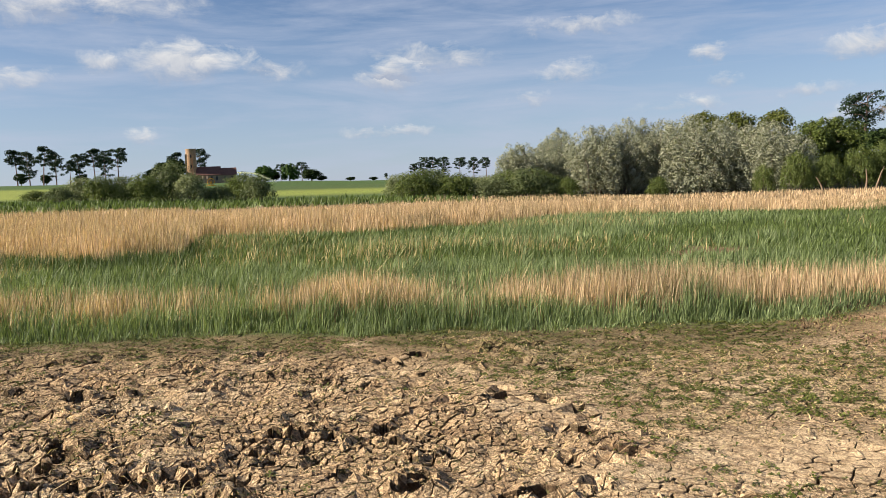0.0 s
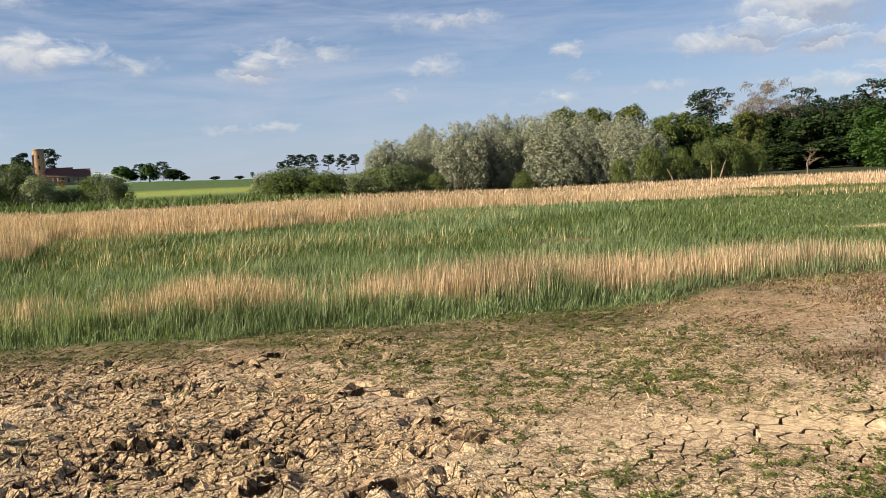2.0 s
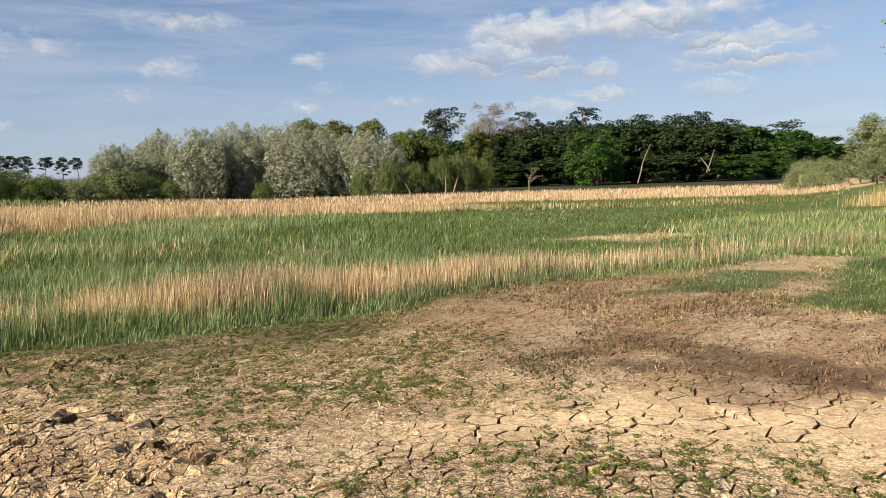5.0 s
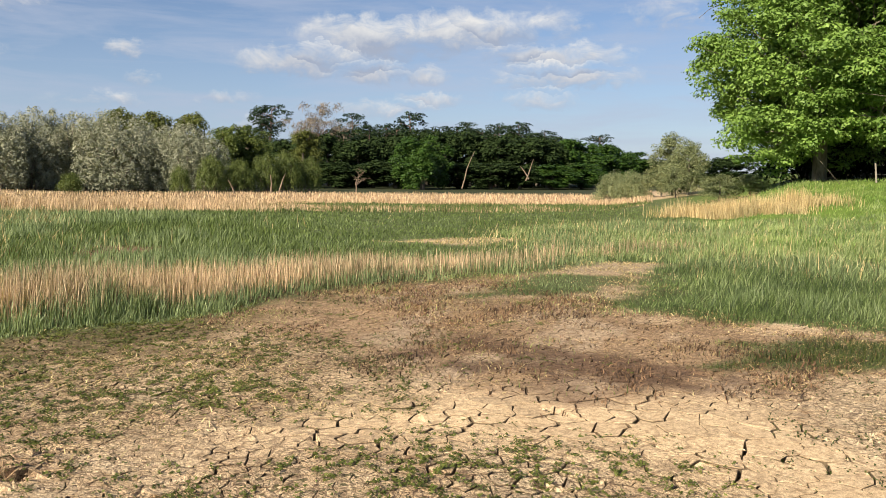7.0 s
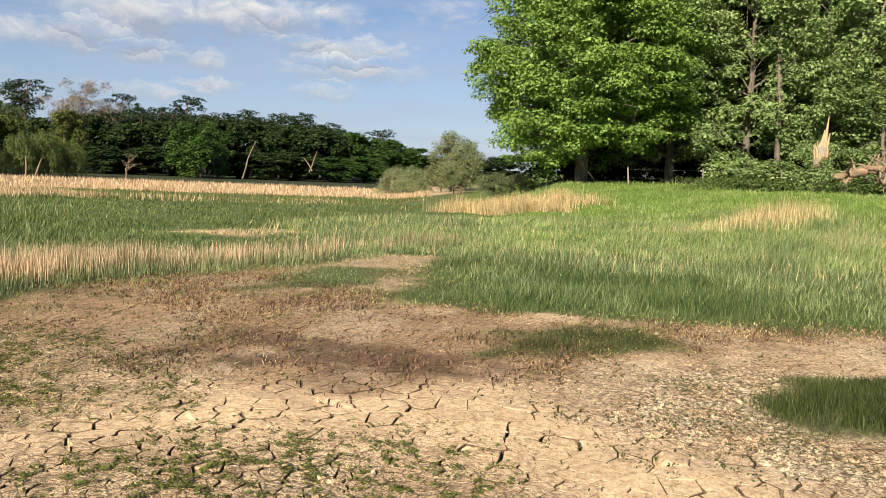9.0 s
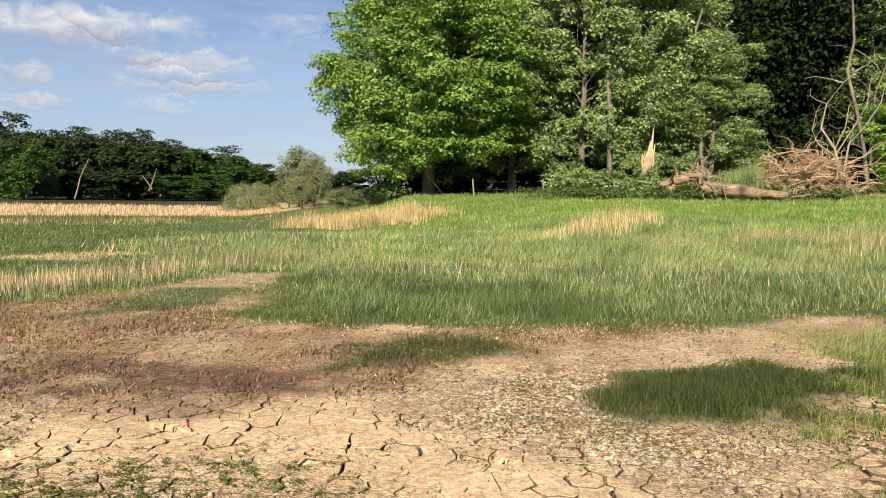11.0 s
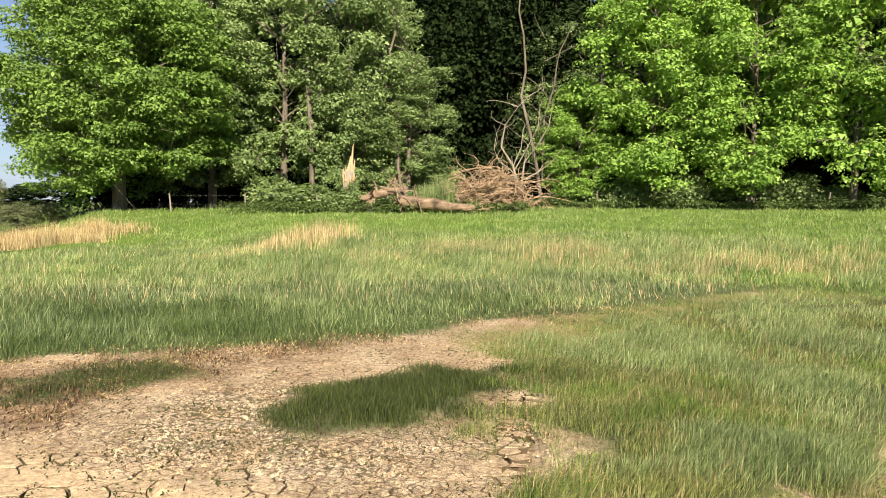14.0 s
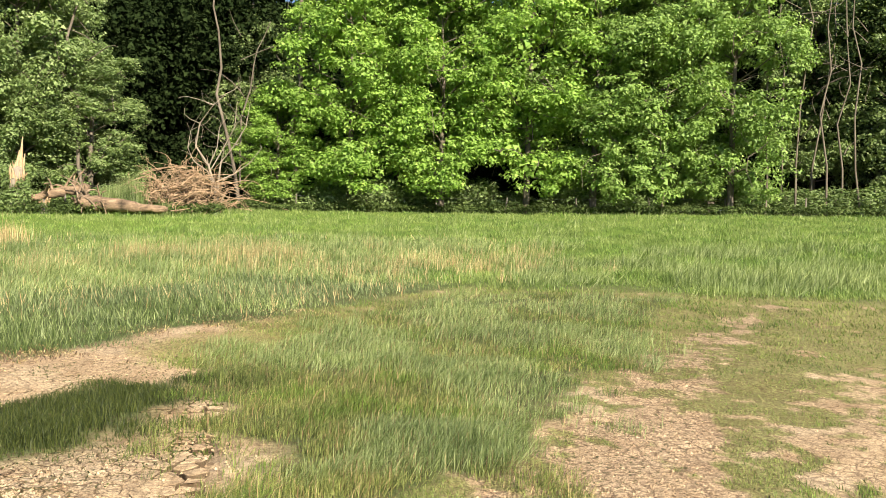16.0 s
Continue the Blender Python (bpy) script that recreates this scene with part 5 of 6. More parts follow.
part("chancel_roof", gable(4.3, 11.2, -3.1, 3.1, 3.9, 7.2), TILES, church, "dark red tiled roof")
part("porch", gable_wall(-4.4, -2.0, -6.4, -3.62, -0.5, 2.0, 3.6), WALLSTONE, church)
for x in (-0.6, 1.8):
    part("window", block(x, x + 0.9, -3.68, -3.5, 1.3, 3.2, 0.02), DARKPANE, church)
for x in (5.6, 8.8):
    part("window", block(x, x + 0.8, -3.08, -2.9, 1.3, 3.0, 0.02), DARKPANE, church)
tagged(church, "small church with round tower and red tiled roofs", "church")

reel = root("irrigation_reel")
x, y = spot(15.9, 225)
reel.matrix_basis = pose(x, y, ground_z(x, y), 0, 0, 16)
for dy in (-0.45, 0.45):
    w = Wood()
    th = np.linspace(0, 2 * np.pi, 25)
    w.tube(np.stack([np.cos(th) * 0.95, th * 0 + dy, 1.3 + np.sin(th) * 0.95], 1), [0.09] * 25, 6)
    for a in np.arange(6) * np.pi / 3:
        w.tube([(0, dy, 1.3), (math.cos(a) * 0.95, dy, 1.3 + math.sin(a) * 0.95)], [0.05, 0.05], 5)
    part("drum_rim", w.mesh("drum_rim", YELLOW), None, reel, "yellow spoked drum rim")
bm = bmesh.new()
bmesh.ops.create_cone(bm, cap_ends=True, segments=20, radius1=0.62, radius2=0.62, depth=0.8)
bmesh.ops.rotate(bm, verts=bm.verts, cent=(0, 0, 0), matrix=Matrix.Rotation(radians(90), 3, "X"))
bmesh.ops.translate(bm, verts=bm.verts, vec=(0, 0, 1.3))
part("hose_drum", bm, POSTWOOD, reel, "drum of dark wound hose")
part("chassis", block(-1.3, 1.3, -0.6, 0.6, 0.25, 0.42), YELLOW, reel)
part("post", block(-0.12, 0.12, -0.62, -0.52, 0.4, 1.4, 0.01), YELLOW, reel)
part("post", block(-0.12, 0.12, 0.52, 0.62, 0.4, 1.4, 0.01), YELLOW, reel)
tagged(reel, "yellow irrigation hose reel standing in the field", "machine")
# water jet: an arc of droplets
n = 2600
s = rng.random(n)
az_j = 14.1 - 2.6 * s
el_j = 1.5 - 0.2 * s - 1.1 * np.maximum(0, s - 0.35) ** 1.4
rj = 300.0
jx, jy = -np.sin(np.radians(az_j)) * rj, np.cos(np.radians(az_j)) * rj
jz = 1.6 + rj * np.tan(np.radians(el_j)) + rng.normal(0, 0.06 + 0.25 * s, n)
cl = np.stack([jx, jy + rng.normal(0, 0.4, n), jz], 1)
v = cl[:, None] + rng.normal(0, 0.07, (n, 3, 3))
stuff("water_jet", mesh_tris("water_jet", v, np.arange(3 * n), SPRAY), "white arc of irrigation water over the field", "water")


# ---- reeds and grasses ----
def sow(n, az0, az1, r0, r1):
    """Random places over a sector, even per area."""
    az = np.radians(rng.uniform(az0, az1, n))
    r = np.sqrt(rng.uniform(r0 * r0, r1 * r1, n))
    return -np.sin(az) * r, np.cos(az) * r


def keep(x, y, chance):
    k = rng.random(len(x)) < chance
    return x[k], y[k]


def sow_close(n, az0, az1, r0, r1):
    """Random places over a sector, thinning out with the square of the distance."""
    az = np.radians(rng.uniform(az0, az1, n))
    r = r0 * (r1 / r0) ** rng.random(n)
    return -np.sin(az) * r, np.cos(az) * r


def tufted(x, y, per, spread):
    """Places gathered round each of the given ones, and how far each stands from its tuft's middle (0 to 1 and over)."""
    x, y, s = np.repeat(x, per), np.repeat(y, per), np.repeat(rng.uniform(0.5, 1.3, len(x)), per) * spread
    dx, dy = rng.normal(0, 1, len(x)), rng.normal(0, 1, len(x))
    return x + dx * s, y + dy * s, np.hypot(dx, dy) / 2


def blades(name, x, y, tall, wide, lean, mat, label, category, vary=0.35, wind=(0.25, 0.05), z=None, simple=False):
    """Bent, tapering blades; simple ones, far off, are a single long triangle."""
    n = len(x)
    z = height(x, y) if z is None else z
    h = tall * (1 - vary + 2 * vary * rng.random(n)) * (0.75 + 0.5 * vnoise(x, y, 0.9, 51)) * (1.0 if lean < 0.4 else 0.72 + 0.56 * vnoise(x, y, 3.7, 53))
    phi = rng.uniform(0, 2 * np.pi, n)
    side = np.stack([np.cos(phi), np.sin(phi), np.zeros(n)], 1) * (wide * (0.6 + 0.8 * rng.random(n)) / 2)[:, None]
    th = rng.uniform(0, 2 * np.pi, n)
    off = np.stack([np.cos(th) + wind[0] * 2, np.sin(th) + wind[1] * 2, np.zeros(n)], 1) * (h * lean * rng.random(n))[:, None]
    base = np.stack([x, y, z - 0.02], 1)
    tip = base + off + np.stack([0 * h, 0 * h, h * np.sqrt(np.maximum(0.1, 1 - (lean * 0.7) ** 2))], 1)
    if simple:
        v = np.stack([base - side * 1.5, base + side * 1.5, tip], 1)
        return stuff(name, mesh_tris(name, v, np.arange(3 * n), mat), label, category)
    mid = base + off * 0.35 + np.stack([0 * h, 0 * h, h * 0.58], 1)
    v = np.stack([base - side, base + side, mid - side * 0.8, mid + side * 0.8, tip], 1)
    i = np.arange(n)[:, None] * 5
    return stuff(name, mesh_tris(name, v, np.concatenate([i + [0, 1, 3], i + [0, 3, 2], i + [2, 3, 4]], 1), mat), label, category)


# front reed strip: fresh shoots, dead stems behind
x, y = sow_close(230000, -60, 42, 8.2, 19.5)
az, r = bearing(x, y), np.hypot(x, y)
d = r - edge(az) + 0.7 * (fbm(x, y, 1.2, 4, 61) - 0.5)
thin = smooth(-32, -22, az) * 0.5 + 0.5
k = (d > 0) & (d < 2.8) & (rng.random(len(x)) < thin * (0.95 - 0.55 * smooth(0.7, 1.3, d)) * (0.45 + 0.55 * smooth(0.3, 0.5, fbm(x, y, 2.2, 3, 60))))
blades("reed_shoots", x[k], y[k], (0.07 + 0.25 * smooth(0, 0.6, d[k])) * (0.7 + 0.3 * smooth(-30, -12, az[k])) * (0.65 + 0.7 * fbm(x[k], y[k], 1.6, 3, 59)), 0.0085, 0.5, SHOOT, "fresh blue-green reed shoots along the mud", "reeds")
x, y = sow_close(230000, -60, 42, 8.2, 19.5)
az, r = bearing(x, y), np.hypot(x, y)
d = r - edge(az) + 0.9 * (fbm(x, y, 0.7, 3, 62) - 0.5)
patch = smooth(0.33, 0.5, fbm(x, y, 0.75, 3, 63))
k = (d > 0.75) & (d < 2.7) & (rng.random(len(x)) < (0.12 + 0.88 * patch) * smooth(0.7, 1.2, d) * smooth(2.75, 2.2, d) * (0.35 + 0.65 * smooth(-46, -28, az)))
blades("dead_reeds", x[k], y[k], (0.28 + 0.14 * patch[k]) * (0.75 + 0.25 * smooth(-34, -14, az[k])), 0.0065, 0.2, STRAW, "upright dead tan reed stems behind fresh shoots", "reeds")

# green marsh between strip and reed beds
x, y = sow_close(330000, -58, 42, 10.5, 48)
az, r = bearing(x, y), np.hypot(x, y)
k = (r > edge(az) + 1.9) & (r < bed(az) + 1.5) & (rng.random(len(x)) < 0.9 * (1 - 0.85 * zone(BARE_FAR, x, y, 0.5, 0.6)) * (1 - 0.9 * zone(SPOT, x, y, 0.4, 0.6)))
x, y, az, r = x[k], y[k], az[k], r[k]
dark = rng.random(len(x)) < 0.15 + 0.75 * smooth(-14, -26, az) * smooth(14, 17, r) + 0.75 * smooth(0.47, 0.6, fbm(x, y, 0.2, 3, 64))
low = (1 - 0.55 * smooth(-20, -36, az)) * (0.6 + 0.8 * fbm(x, y, 0.9, 3, 58))
blades("marsh_shoots", x[~dark], y[~dark], 0.26 * low[~dark], 0.004 + 0.00065 * r[~dark], 0.6, SHOOT, "blue-green reed shoots covering the marsh", "reeds", simple=True)
blades("marsh_grass", x[dark], y[dark], 0.19 * low[dark], 0.004 + 0.00065 * r[dark], 0.7, SHOOT_DARK, "dark green marsh grass", "grass", simple=True)
x, y = sow(80000, -56, 42, 12, 46)
az, r = bearing(x, y), np.hypot(x, y)
pale = 0.6 * smooth(0.5, 0.66, fbm(x, y, 0.22, 3, 65)) * (0.04 + 0.96 * smooth(-20, -6, az)) + 1.0 * np.exp(-((x + 1.0) ** 2 / 16 + (y - 19.5) ** 2 / 10)) * smooth(0.38, 0.55, fbm(x, y, 0.6, 3, 26))
k = (r > edge(az) + 2.6) & (r < bed(az)) & (rng.random(len(x)) < pale)
blades("pale_tufts", x[k], y[k], 0.38, 0.013, 0.7, STRAW_PALE, "pale dry grass tufts in the green marsh", "grass", simple=True)
# rank growth at the foot of the reed bed
x, y = sow_close(60000, 8, 42, 12.5, 27)
az, r = bearing(x, y), np.hypot(x, y)
d = bed(az) - r + 1.6 * (fbm(x, y, 0.6, 3, 57) - 0.5)
k = rng.random(len(x)) < smooth(-0.4, 0.5, d) * smooth(5.0, 1.0, d) * (r > edge(az) + 2.2)
blades("rank_grass", x[k], y[k], 0.34, 0.012, 0.5, MARSH_DEEP, "dark green rank growth before the reed bed", "grass", simple=True)

# reed beds
x, y = sow_close(520000, -54, 42, 16, 80)
az, r = bearing(x, y), np.hypot(x, y)
front = bed(az)
d = r - front + (2.0 + 1.6 * smooth(14, 18, az)) * (fbm(x, y, 0.5, 3, 66) - 0.5)
gap = (az + 14 * (fbm(x, y, 0.13, 3, 28) - 0.5) < -29) & (d > 3.5 + 0.12 * (az + 28)) & (d < 17) & (fbm(x, y, 0.12, 3, 67) < 0.62)
belt = smooth(-18, -32, az + 8 * (fbm(x, y, 0.13, 3, 28) - 0.5)) * smooth(62, 52, r)
k = (d > 0) & (r < np.where(az > 17.5, 78, 66)) & ~gap & (rng.random(len(x)) < np.where(d < 4, 0.95, 0.6) * (1 - 0.75 * belt))
far_low = (1 - 0.22 * smooth(-6, -22, az)) * (1 - 0.35 * belt) * (1 - 0.34 * smooth(36, 56, r))
blades("reed_bed", x[k], y[k], 0.74 * (0.5 + 0.5 * smooth(0, 1.8, d[k])) * far_low[k] * (0.82 + 0.36 * fbm(x[k], y[k], 0.8, 3, 56)), 0.005 + 0.00035 * r[k], 0.3, STRAW, "tall dense bed of dead golden reeds", "reeds", 0.2, simple=True)
k = (gap | ((belt > 0.5) & (d > 0))) & (rng.random(len(x)) < 0.6)
blades("bed_gap_grass", x[k], y[k], 0.22, 0.025, 0.6, SHOOT_DARK, "green growth between the reed belts", "grass", simple=True)
x, y = sow(26000, -54, 42, 62, 100)
k = bearing(x, y) < 2
blades("far_reeds", x[k], y[k], 0.36, 0.045, 0.25, STRAW, "golden reeds along the far wood", "reeds", 0.15, simple=True)
x, y = sow(7000, -2, 42, 78, 108)
blades("rough_grass", x, y, 0.5, 0.12, 0.5, SHOOT_DARK, "rough green grass below the field bushes", "grass", simple=True)
x, y = sow(60000, -67.5, -52.5, 31, 40)
az, r = bearing(x, y), np.hypot(x, y)
k = (r > 34.0 + 1.0 * np.abs(az + 60) / 6 + 2.6 * (fbm(x, y, 0.8, 3, 68) - 0.5)) & (r < 39) & (rng.random(len(x)) < 0.85 * smooth(-67.5, -60, az) * smooth(-53.0, -58.5, az) * smooth(39, 37, r) * (0.2 + 0.8 * smooth(0.35, 0.6, fbm(x, y, 0.8, 3, 69))))
blades("reed_stand", x[k], y[k], (0.34 + 0.26 * smooth(34, 36, r[k]) - 0.2 * smooth(-62, -66, az[k])) * (0.35 + 1.3 * fbm(x[k], y[k], 1.1, 3, 55)), 0.013, 0.35, STRAW_PALE, "stand of pale dead reeds below the sycamore", "reeds", simple=True)
x, y = sow(26000, -83, -66, 20, 34)
az, r = bearing(x, y), np.hypot(x, y)
band = np.exp(-((r - (21.5 + 0.55 * (-66 - az))) ** 2) / 3.2) * smooth(-81.5, -77.5, az) * smooth(-66, -71, az)
k = rng.random(len(x)) < band * (0.15 + 0.7 * smooth(0.35, 0.65, fbm(x, y, 0.9, 3, 70))) * (0.35 + 0.65 * smooth(-71, -76, az))
blades("reed_stand", x[k], y[k], 0.26 + 0.36 * smooth(-71, -78, az[k]), 0.013, 0.25, STRAW_PALE, "stand of dead golden reeds on the green bank", "reeds", simple=True)

# marsh on the bank's side
x, y = sow_close(330000, -140, -40, 7.5, 32)
az, r = bearing(x, y), np.hypot(x, y)
inm = np.maximum(zone(MARSH, x, y, 0.7, 0.6), zone(LOBE, x, y, 0.25, 0.3)) * (1 - zone(BARE, x, y, 0.2, 0.3))
k = rng.random(len(x)) < 0.75 * inm
x, y, az, r = x[k], y[k], az[k], r[k]
dk = (0.45 + 0.55 * smooth(0.4, 0.58, fbm(x, y, 0.4, 3, 71))) * smooth(20, 13, r) * smooth(-97, -88, az)
kind = rng.random(len(x))
rim = 0.35 + 0.65 * smooth(0.0, 1.3, inside(MARSH, x, y))
lush = 0.55 + 0.9 * fbm(x, y, 1.3, 3, 54)
a = kind < 0.2 + 0.65 * dk
b = ~a & (kind > 1 - 0.06 * smooth(12, 18, r))
c = ~a & ~b & (fbm(x, y, 0.5, 3, 49) + 0.25 * (rng.random(len(x)) - 0.5) + 0.08 * smooth(13, 20, r) > 0.61)
g = ~a & ~b & ~c
blades("marsh_turf", x[a], y[a], (0.13 + 0.06 * dk[a]) * rim[a] * lush[a], 0.003 + 0.0005 * r[a], 0.7, MARSH_DEEP, "dark green marsh grass beside the mud", "grass", simple=True)
blades("marsh_dry_grass", x[b], y[b], 0.24, 0.003 + 0.0005 * r[b], 0.6, STRAW_PALE, "pale dry stalks in the marsh grass", "grass", simple=True)
blades("marsh_lush_grass", x[c], y[c], 0.22 * rim[c] * lush[c], 0.002 + 0.0005 * r[c], 0.8, GRASS_LONG, "pale green grass in the marsh", "grass", simple=True)
blades("marsh_reed_shoots", x[g], y[g], 0.2 * rim[g] * lush[g], 0.002 + 0.0005 * r[g], 0.7, SHOOT, "blue-green shoots in the marsh grass", "reeds", simple=True)
x, y = sow_close(100000, -98, -40, 7.8, 15)
dm = inside(MARSH, x, y) + 0.7 * (fbm(x, y, 1.8, 4, 80) - 0.5)
x, y = keep(x, y, 0.8 * smooth(-0.25, 0.3, dm) * smooth(0.34, 0.52, fbm(x, y, 2.2, 3, 85)) * smooth(15, 12, np.hypot(x, y)))
blades("marsh_front_grass", x, y, 0.11, 0.006, 0.9, MARSH_DEEP, "dense dark green grass at the marsh's edge", "grass", simple=True)
for poly, name, tall in ((ISLE, "turf_island", 0.12), (ISLE_SMALL, "turf_island", 0.085)):
    px, py = np.array(poly).T
    n = 46000 if poly is ISLE else 20000
    x, y = rng.uniform(px.min() - 0.4, px.max() + 0.4, n), rng.uniform(py.min() - 0.4, py.max() + 0.4, n)
    x, y = keep(x, y, zone(poly, x, y, 0.35, 0.7) ** 1.5 * (0.4 + 0.6 * smooth(0.3, 0.5, fbm(x, y, 3.0, 3, 79))))
    blades(name, x, y, tall * (0.35 + 0.65 * zone(poly, x, y, 0.35, 0.2)) * (0.7 + 0.6 * fbm(x, y, 3.0, 2, 48)), 0.005, 0.8, GRASS_DARK, "low island of dark green turf on the mud", "grass")
# litter of dead reeds along the marsh's edge
x, y = sow(120000, -104, -34, 5.0, 14)
d = inside(MARSH, x, y) + 0.9 * (fbm(x, y, 1.8, 4, 73) - 0.5)
k = rng.random(len(x)) < 0.75 * smooth(-1.1, -0.2, d) * smooth(0.9, 0.2, d) * smooth(0.36, 0.56, fbm(x, y, 2.5, 3, 78))
pale = rng.random(len(x)) < 0.35
blades("edge_litter", x[k & pale], y[k & pale], 0.06, 0.011, 2.6, STRAW_PALE, "bleached reed litter along the marsh's edge", "litter")
blades("edge_stubble", x[k & ~pale], y[k & ~pale], 0.06, 0.008, 1.2, STUBBLE, "brown dead stubble along the marsh's edge", "litter")
# long grass
x, y = sow_close(300000, -130, -84, 3.6, 17)
x, y = keep(x, y, zone(LONG, x, y, 0.5, 1.1) * (0.3 + 0.7 * smooth(0.34, 0.5, fbm(x, y, 2.4, 3, 47))))
az, r = bearing(x, y), np.hypot(x, y)
t = fbm(x, y, 0.8, 3, 72) + 0.25 * (smooth(6.5, 10, r) - 0.5)
kind = rng.random(len(x))
lush = 0.5 + 1.0 * fbm(x, y, 1.5, 3, 46)
a = kind < 0.9 * smooth(0.42, 0.6, t)
b = ~a & (kind > 0.93)
c = ~a & ~b & (fbm(x, y, 2.0, 3, 45) > 0.55)
g = ~a & ~b & ~c
blades("long_grass", x[a], y[a], 0.19 * lush[a], 0.0016 + 0.0003 * r[a], 1.1, GRASS_LONG, "long soft green grass leaning in the wind", "grass", wind=(0.05, -0.45))
blades("seed_stalks", x[b], y[b], 0.17, 0.0016 + 0.00022 * r[b], 0.8, STRAW_BROWN, "thin brown seed stalks in the turf", "grass", wind=(0.05, -0.4))
blades("dark_tufts", x[c], y[c], 0.13 * lush[c], 0.0018 + 0.0003 * r[c], 0.9, TURF_DEEP, "deep green grass tufts in the turf", "grass", wind=(0.05, -0.3))
blades("turf", x[g], y[g], 0.125 * lush[g], 0.0018 + 0.0003 * r[g], 1.0, GRASS_OLIVE, "olive green turf at the edge of the mud", "grass", wind=(0.05, -0.3))
# short turf along the path and behind
x, y = sow_close(210000, -142, -92, 3.4, 26)
az, r = bearing(x, y), np.hypot(x, y)
k = rng.random(len(x)) < turfed(x, y) * (1 - zone(MARSH, x, y, 0.3, 0.4)) * (1 - zone(LONG, x, y, 0.2, 0.4)) * (0.25 + 0.75 * smooth(0.36, 0.52, fbm(x, y, 4.0, 3, 44)))
x, y, r = x[k], y[k], r[k]
a = rng.random(len(x)) < 0.15 + 0.7 * smooth(0.48, 0.62, fbm(x, y, 1.1, 3, 43))
blades("path_turf", x[~a], y[~a], 0.045 + 0.03 * smooth(9, 16, r[~a]), 0.004 + 0.0006 * r[~a], 0.9, GRASS_OLIVE, "short olive turf worn by the path", "grass", simple=True)
blades("path_tufts", x[a], y[a], 0.055 + 0.04 * smooth(9, 16, r[a]), 0.003 + 0.0005 * r[a], 0.9, TURF_DEEP, "deep green tufts beside the worn path", "grass", simple=True)
x, y = sow_close(50000, -112, -84, 8.6, 16)
x, y = keep(x, y, zone(MOSS, x, y, 0.6, 1.0) * (0.2 + 0.8 * smooth(0.4, 0.55, fbm(x, y, 2.6, 3, 29))))
blades("moss_turf", x, y, 0.06, 0.007, 0.9, GRASS_OLIVE, "short yellowish turf between marsh and long grass", "grass", simple=True)
# bank grass
x, y = sow_close(230000, -142, -57, 17, 47)
az, r = bearing(x, y), np.hypot(x, y)
ok = smooth(17, 22, r + 4 * (fbm(x, y, 0.3, 3, 38) - 0.5)) * np.where((az > -66.5) & (r < 41), 0.5, 1) * smooth(-57, -60, az)
k = rng.random(len(x)) < ok
x, y, r = x[k], y[k], r[k]
t = smooth(0.42, 0.62, fbm(x, y, 0.5, 3, 74)) * (0.15 + 0.85 * smooth(32, 25, r))
lush = 0.45 + 1.1 * fbm(x, y, 0.8, 3, 42)
a = rng.random(len(x)) < 0.8 * t
c = ~a & (rng.random(len(x)) < 0.75 * smooth(0.5, 0.62, fbm(x, y, 0.9, 3, 41)))
g = ~a & ~c
blades("bank_long_grass", x[a], y[a], 0.3 * lush[a], 0.005 + 0.00035 * r[a], 0.8, GRASS_LONG, "tussocks of long pale grass on the bank", "grass", simple=True, wind=(0.0, -0.35))
blades("bank_deep_grass", x[c], y[c], 0.2 * lush[c], 0.006 + 0.0004 * r[c], 0.9, BANK_DEEP, "deeper green grass in the bank's hollows", "grass", simple=True)
blades("bank_grass", x[g], y[g], 0.17 * lush[g], 0.006 + 0.0004 * r[g], 0.9, GRASS, "bright green grass on the sunny bank", "grass", simple=True)
# dry tussocks standing on the bank
x, y = sow(900, -122, -80, 18.5, 29)
az, r = bearing(x, y), np.hypot(x, y)
x, y = keep(x, y, 0.85 * smooth(0.5, 0.62, fbm(x, y, 0.4, 3, 75)) * smooth(-121, -110, az) * np.exp(-((r - 24) ** 2) / 18))
x, y, far = tufted(x, y, 46, 0.2)
a = rng.random(len(x)) < 0.55
blades("bank_dry_stalks", x[a], y[a], 0.46 * np.clip(1.1 - 0.35 * far[a], 0.3, 1), 0.008, 0.35, STRAW_PALE, "dry pale stalks standing in the bank grass", "grass", simple=True, wind=(0.0, -0.3))
blades("bank_tussocks", x[~a], y[~a], 0.38 * np.clip(1.1 - 0.35 * far[~a], 0.3, 1), 0.01, 0.5, GRASS_LONG, "pale green tussocks on the bank", "grass", simple=True, wind=(0.0, -0.3))
# weeds over the fallen trunk's end
x, y = sow(9000, -88.6, -83.8, 42.6, 44.6)
x, y = keep(x, y, smooth(0.3, 0.5, fbm(x, y, 0.9, 2, 40)))
blades("weed_clump", x, y, 1.5 - 0.35 * np.abs(bearing(x, y) + 86.2), 0.02, 0.4, GRASS_LONG, "pale weeds growing over the fallen trunk", "weeds", simple=True)
for poly, n in ((BARE, 2600), (BARE_FAR, 6000)):
    px, py = np.array(poly).T
    x, y = rng.uniform(px.min() - 0.5, px.max() + 0.5, n), rng.uniform(py.min() - 0.5, py.max() + 0.5, n)
    x, y = keep(x, y, zone(poly, x, y, 0.4, 0.8))
    blades("flat_litter", x, y, 0.07, 0.014, 2.4, STRAW_PALE, "bleached reed litter on bare mud in the marsh", "litter")
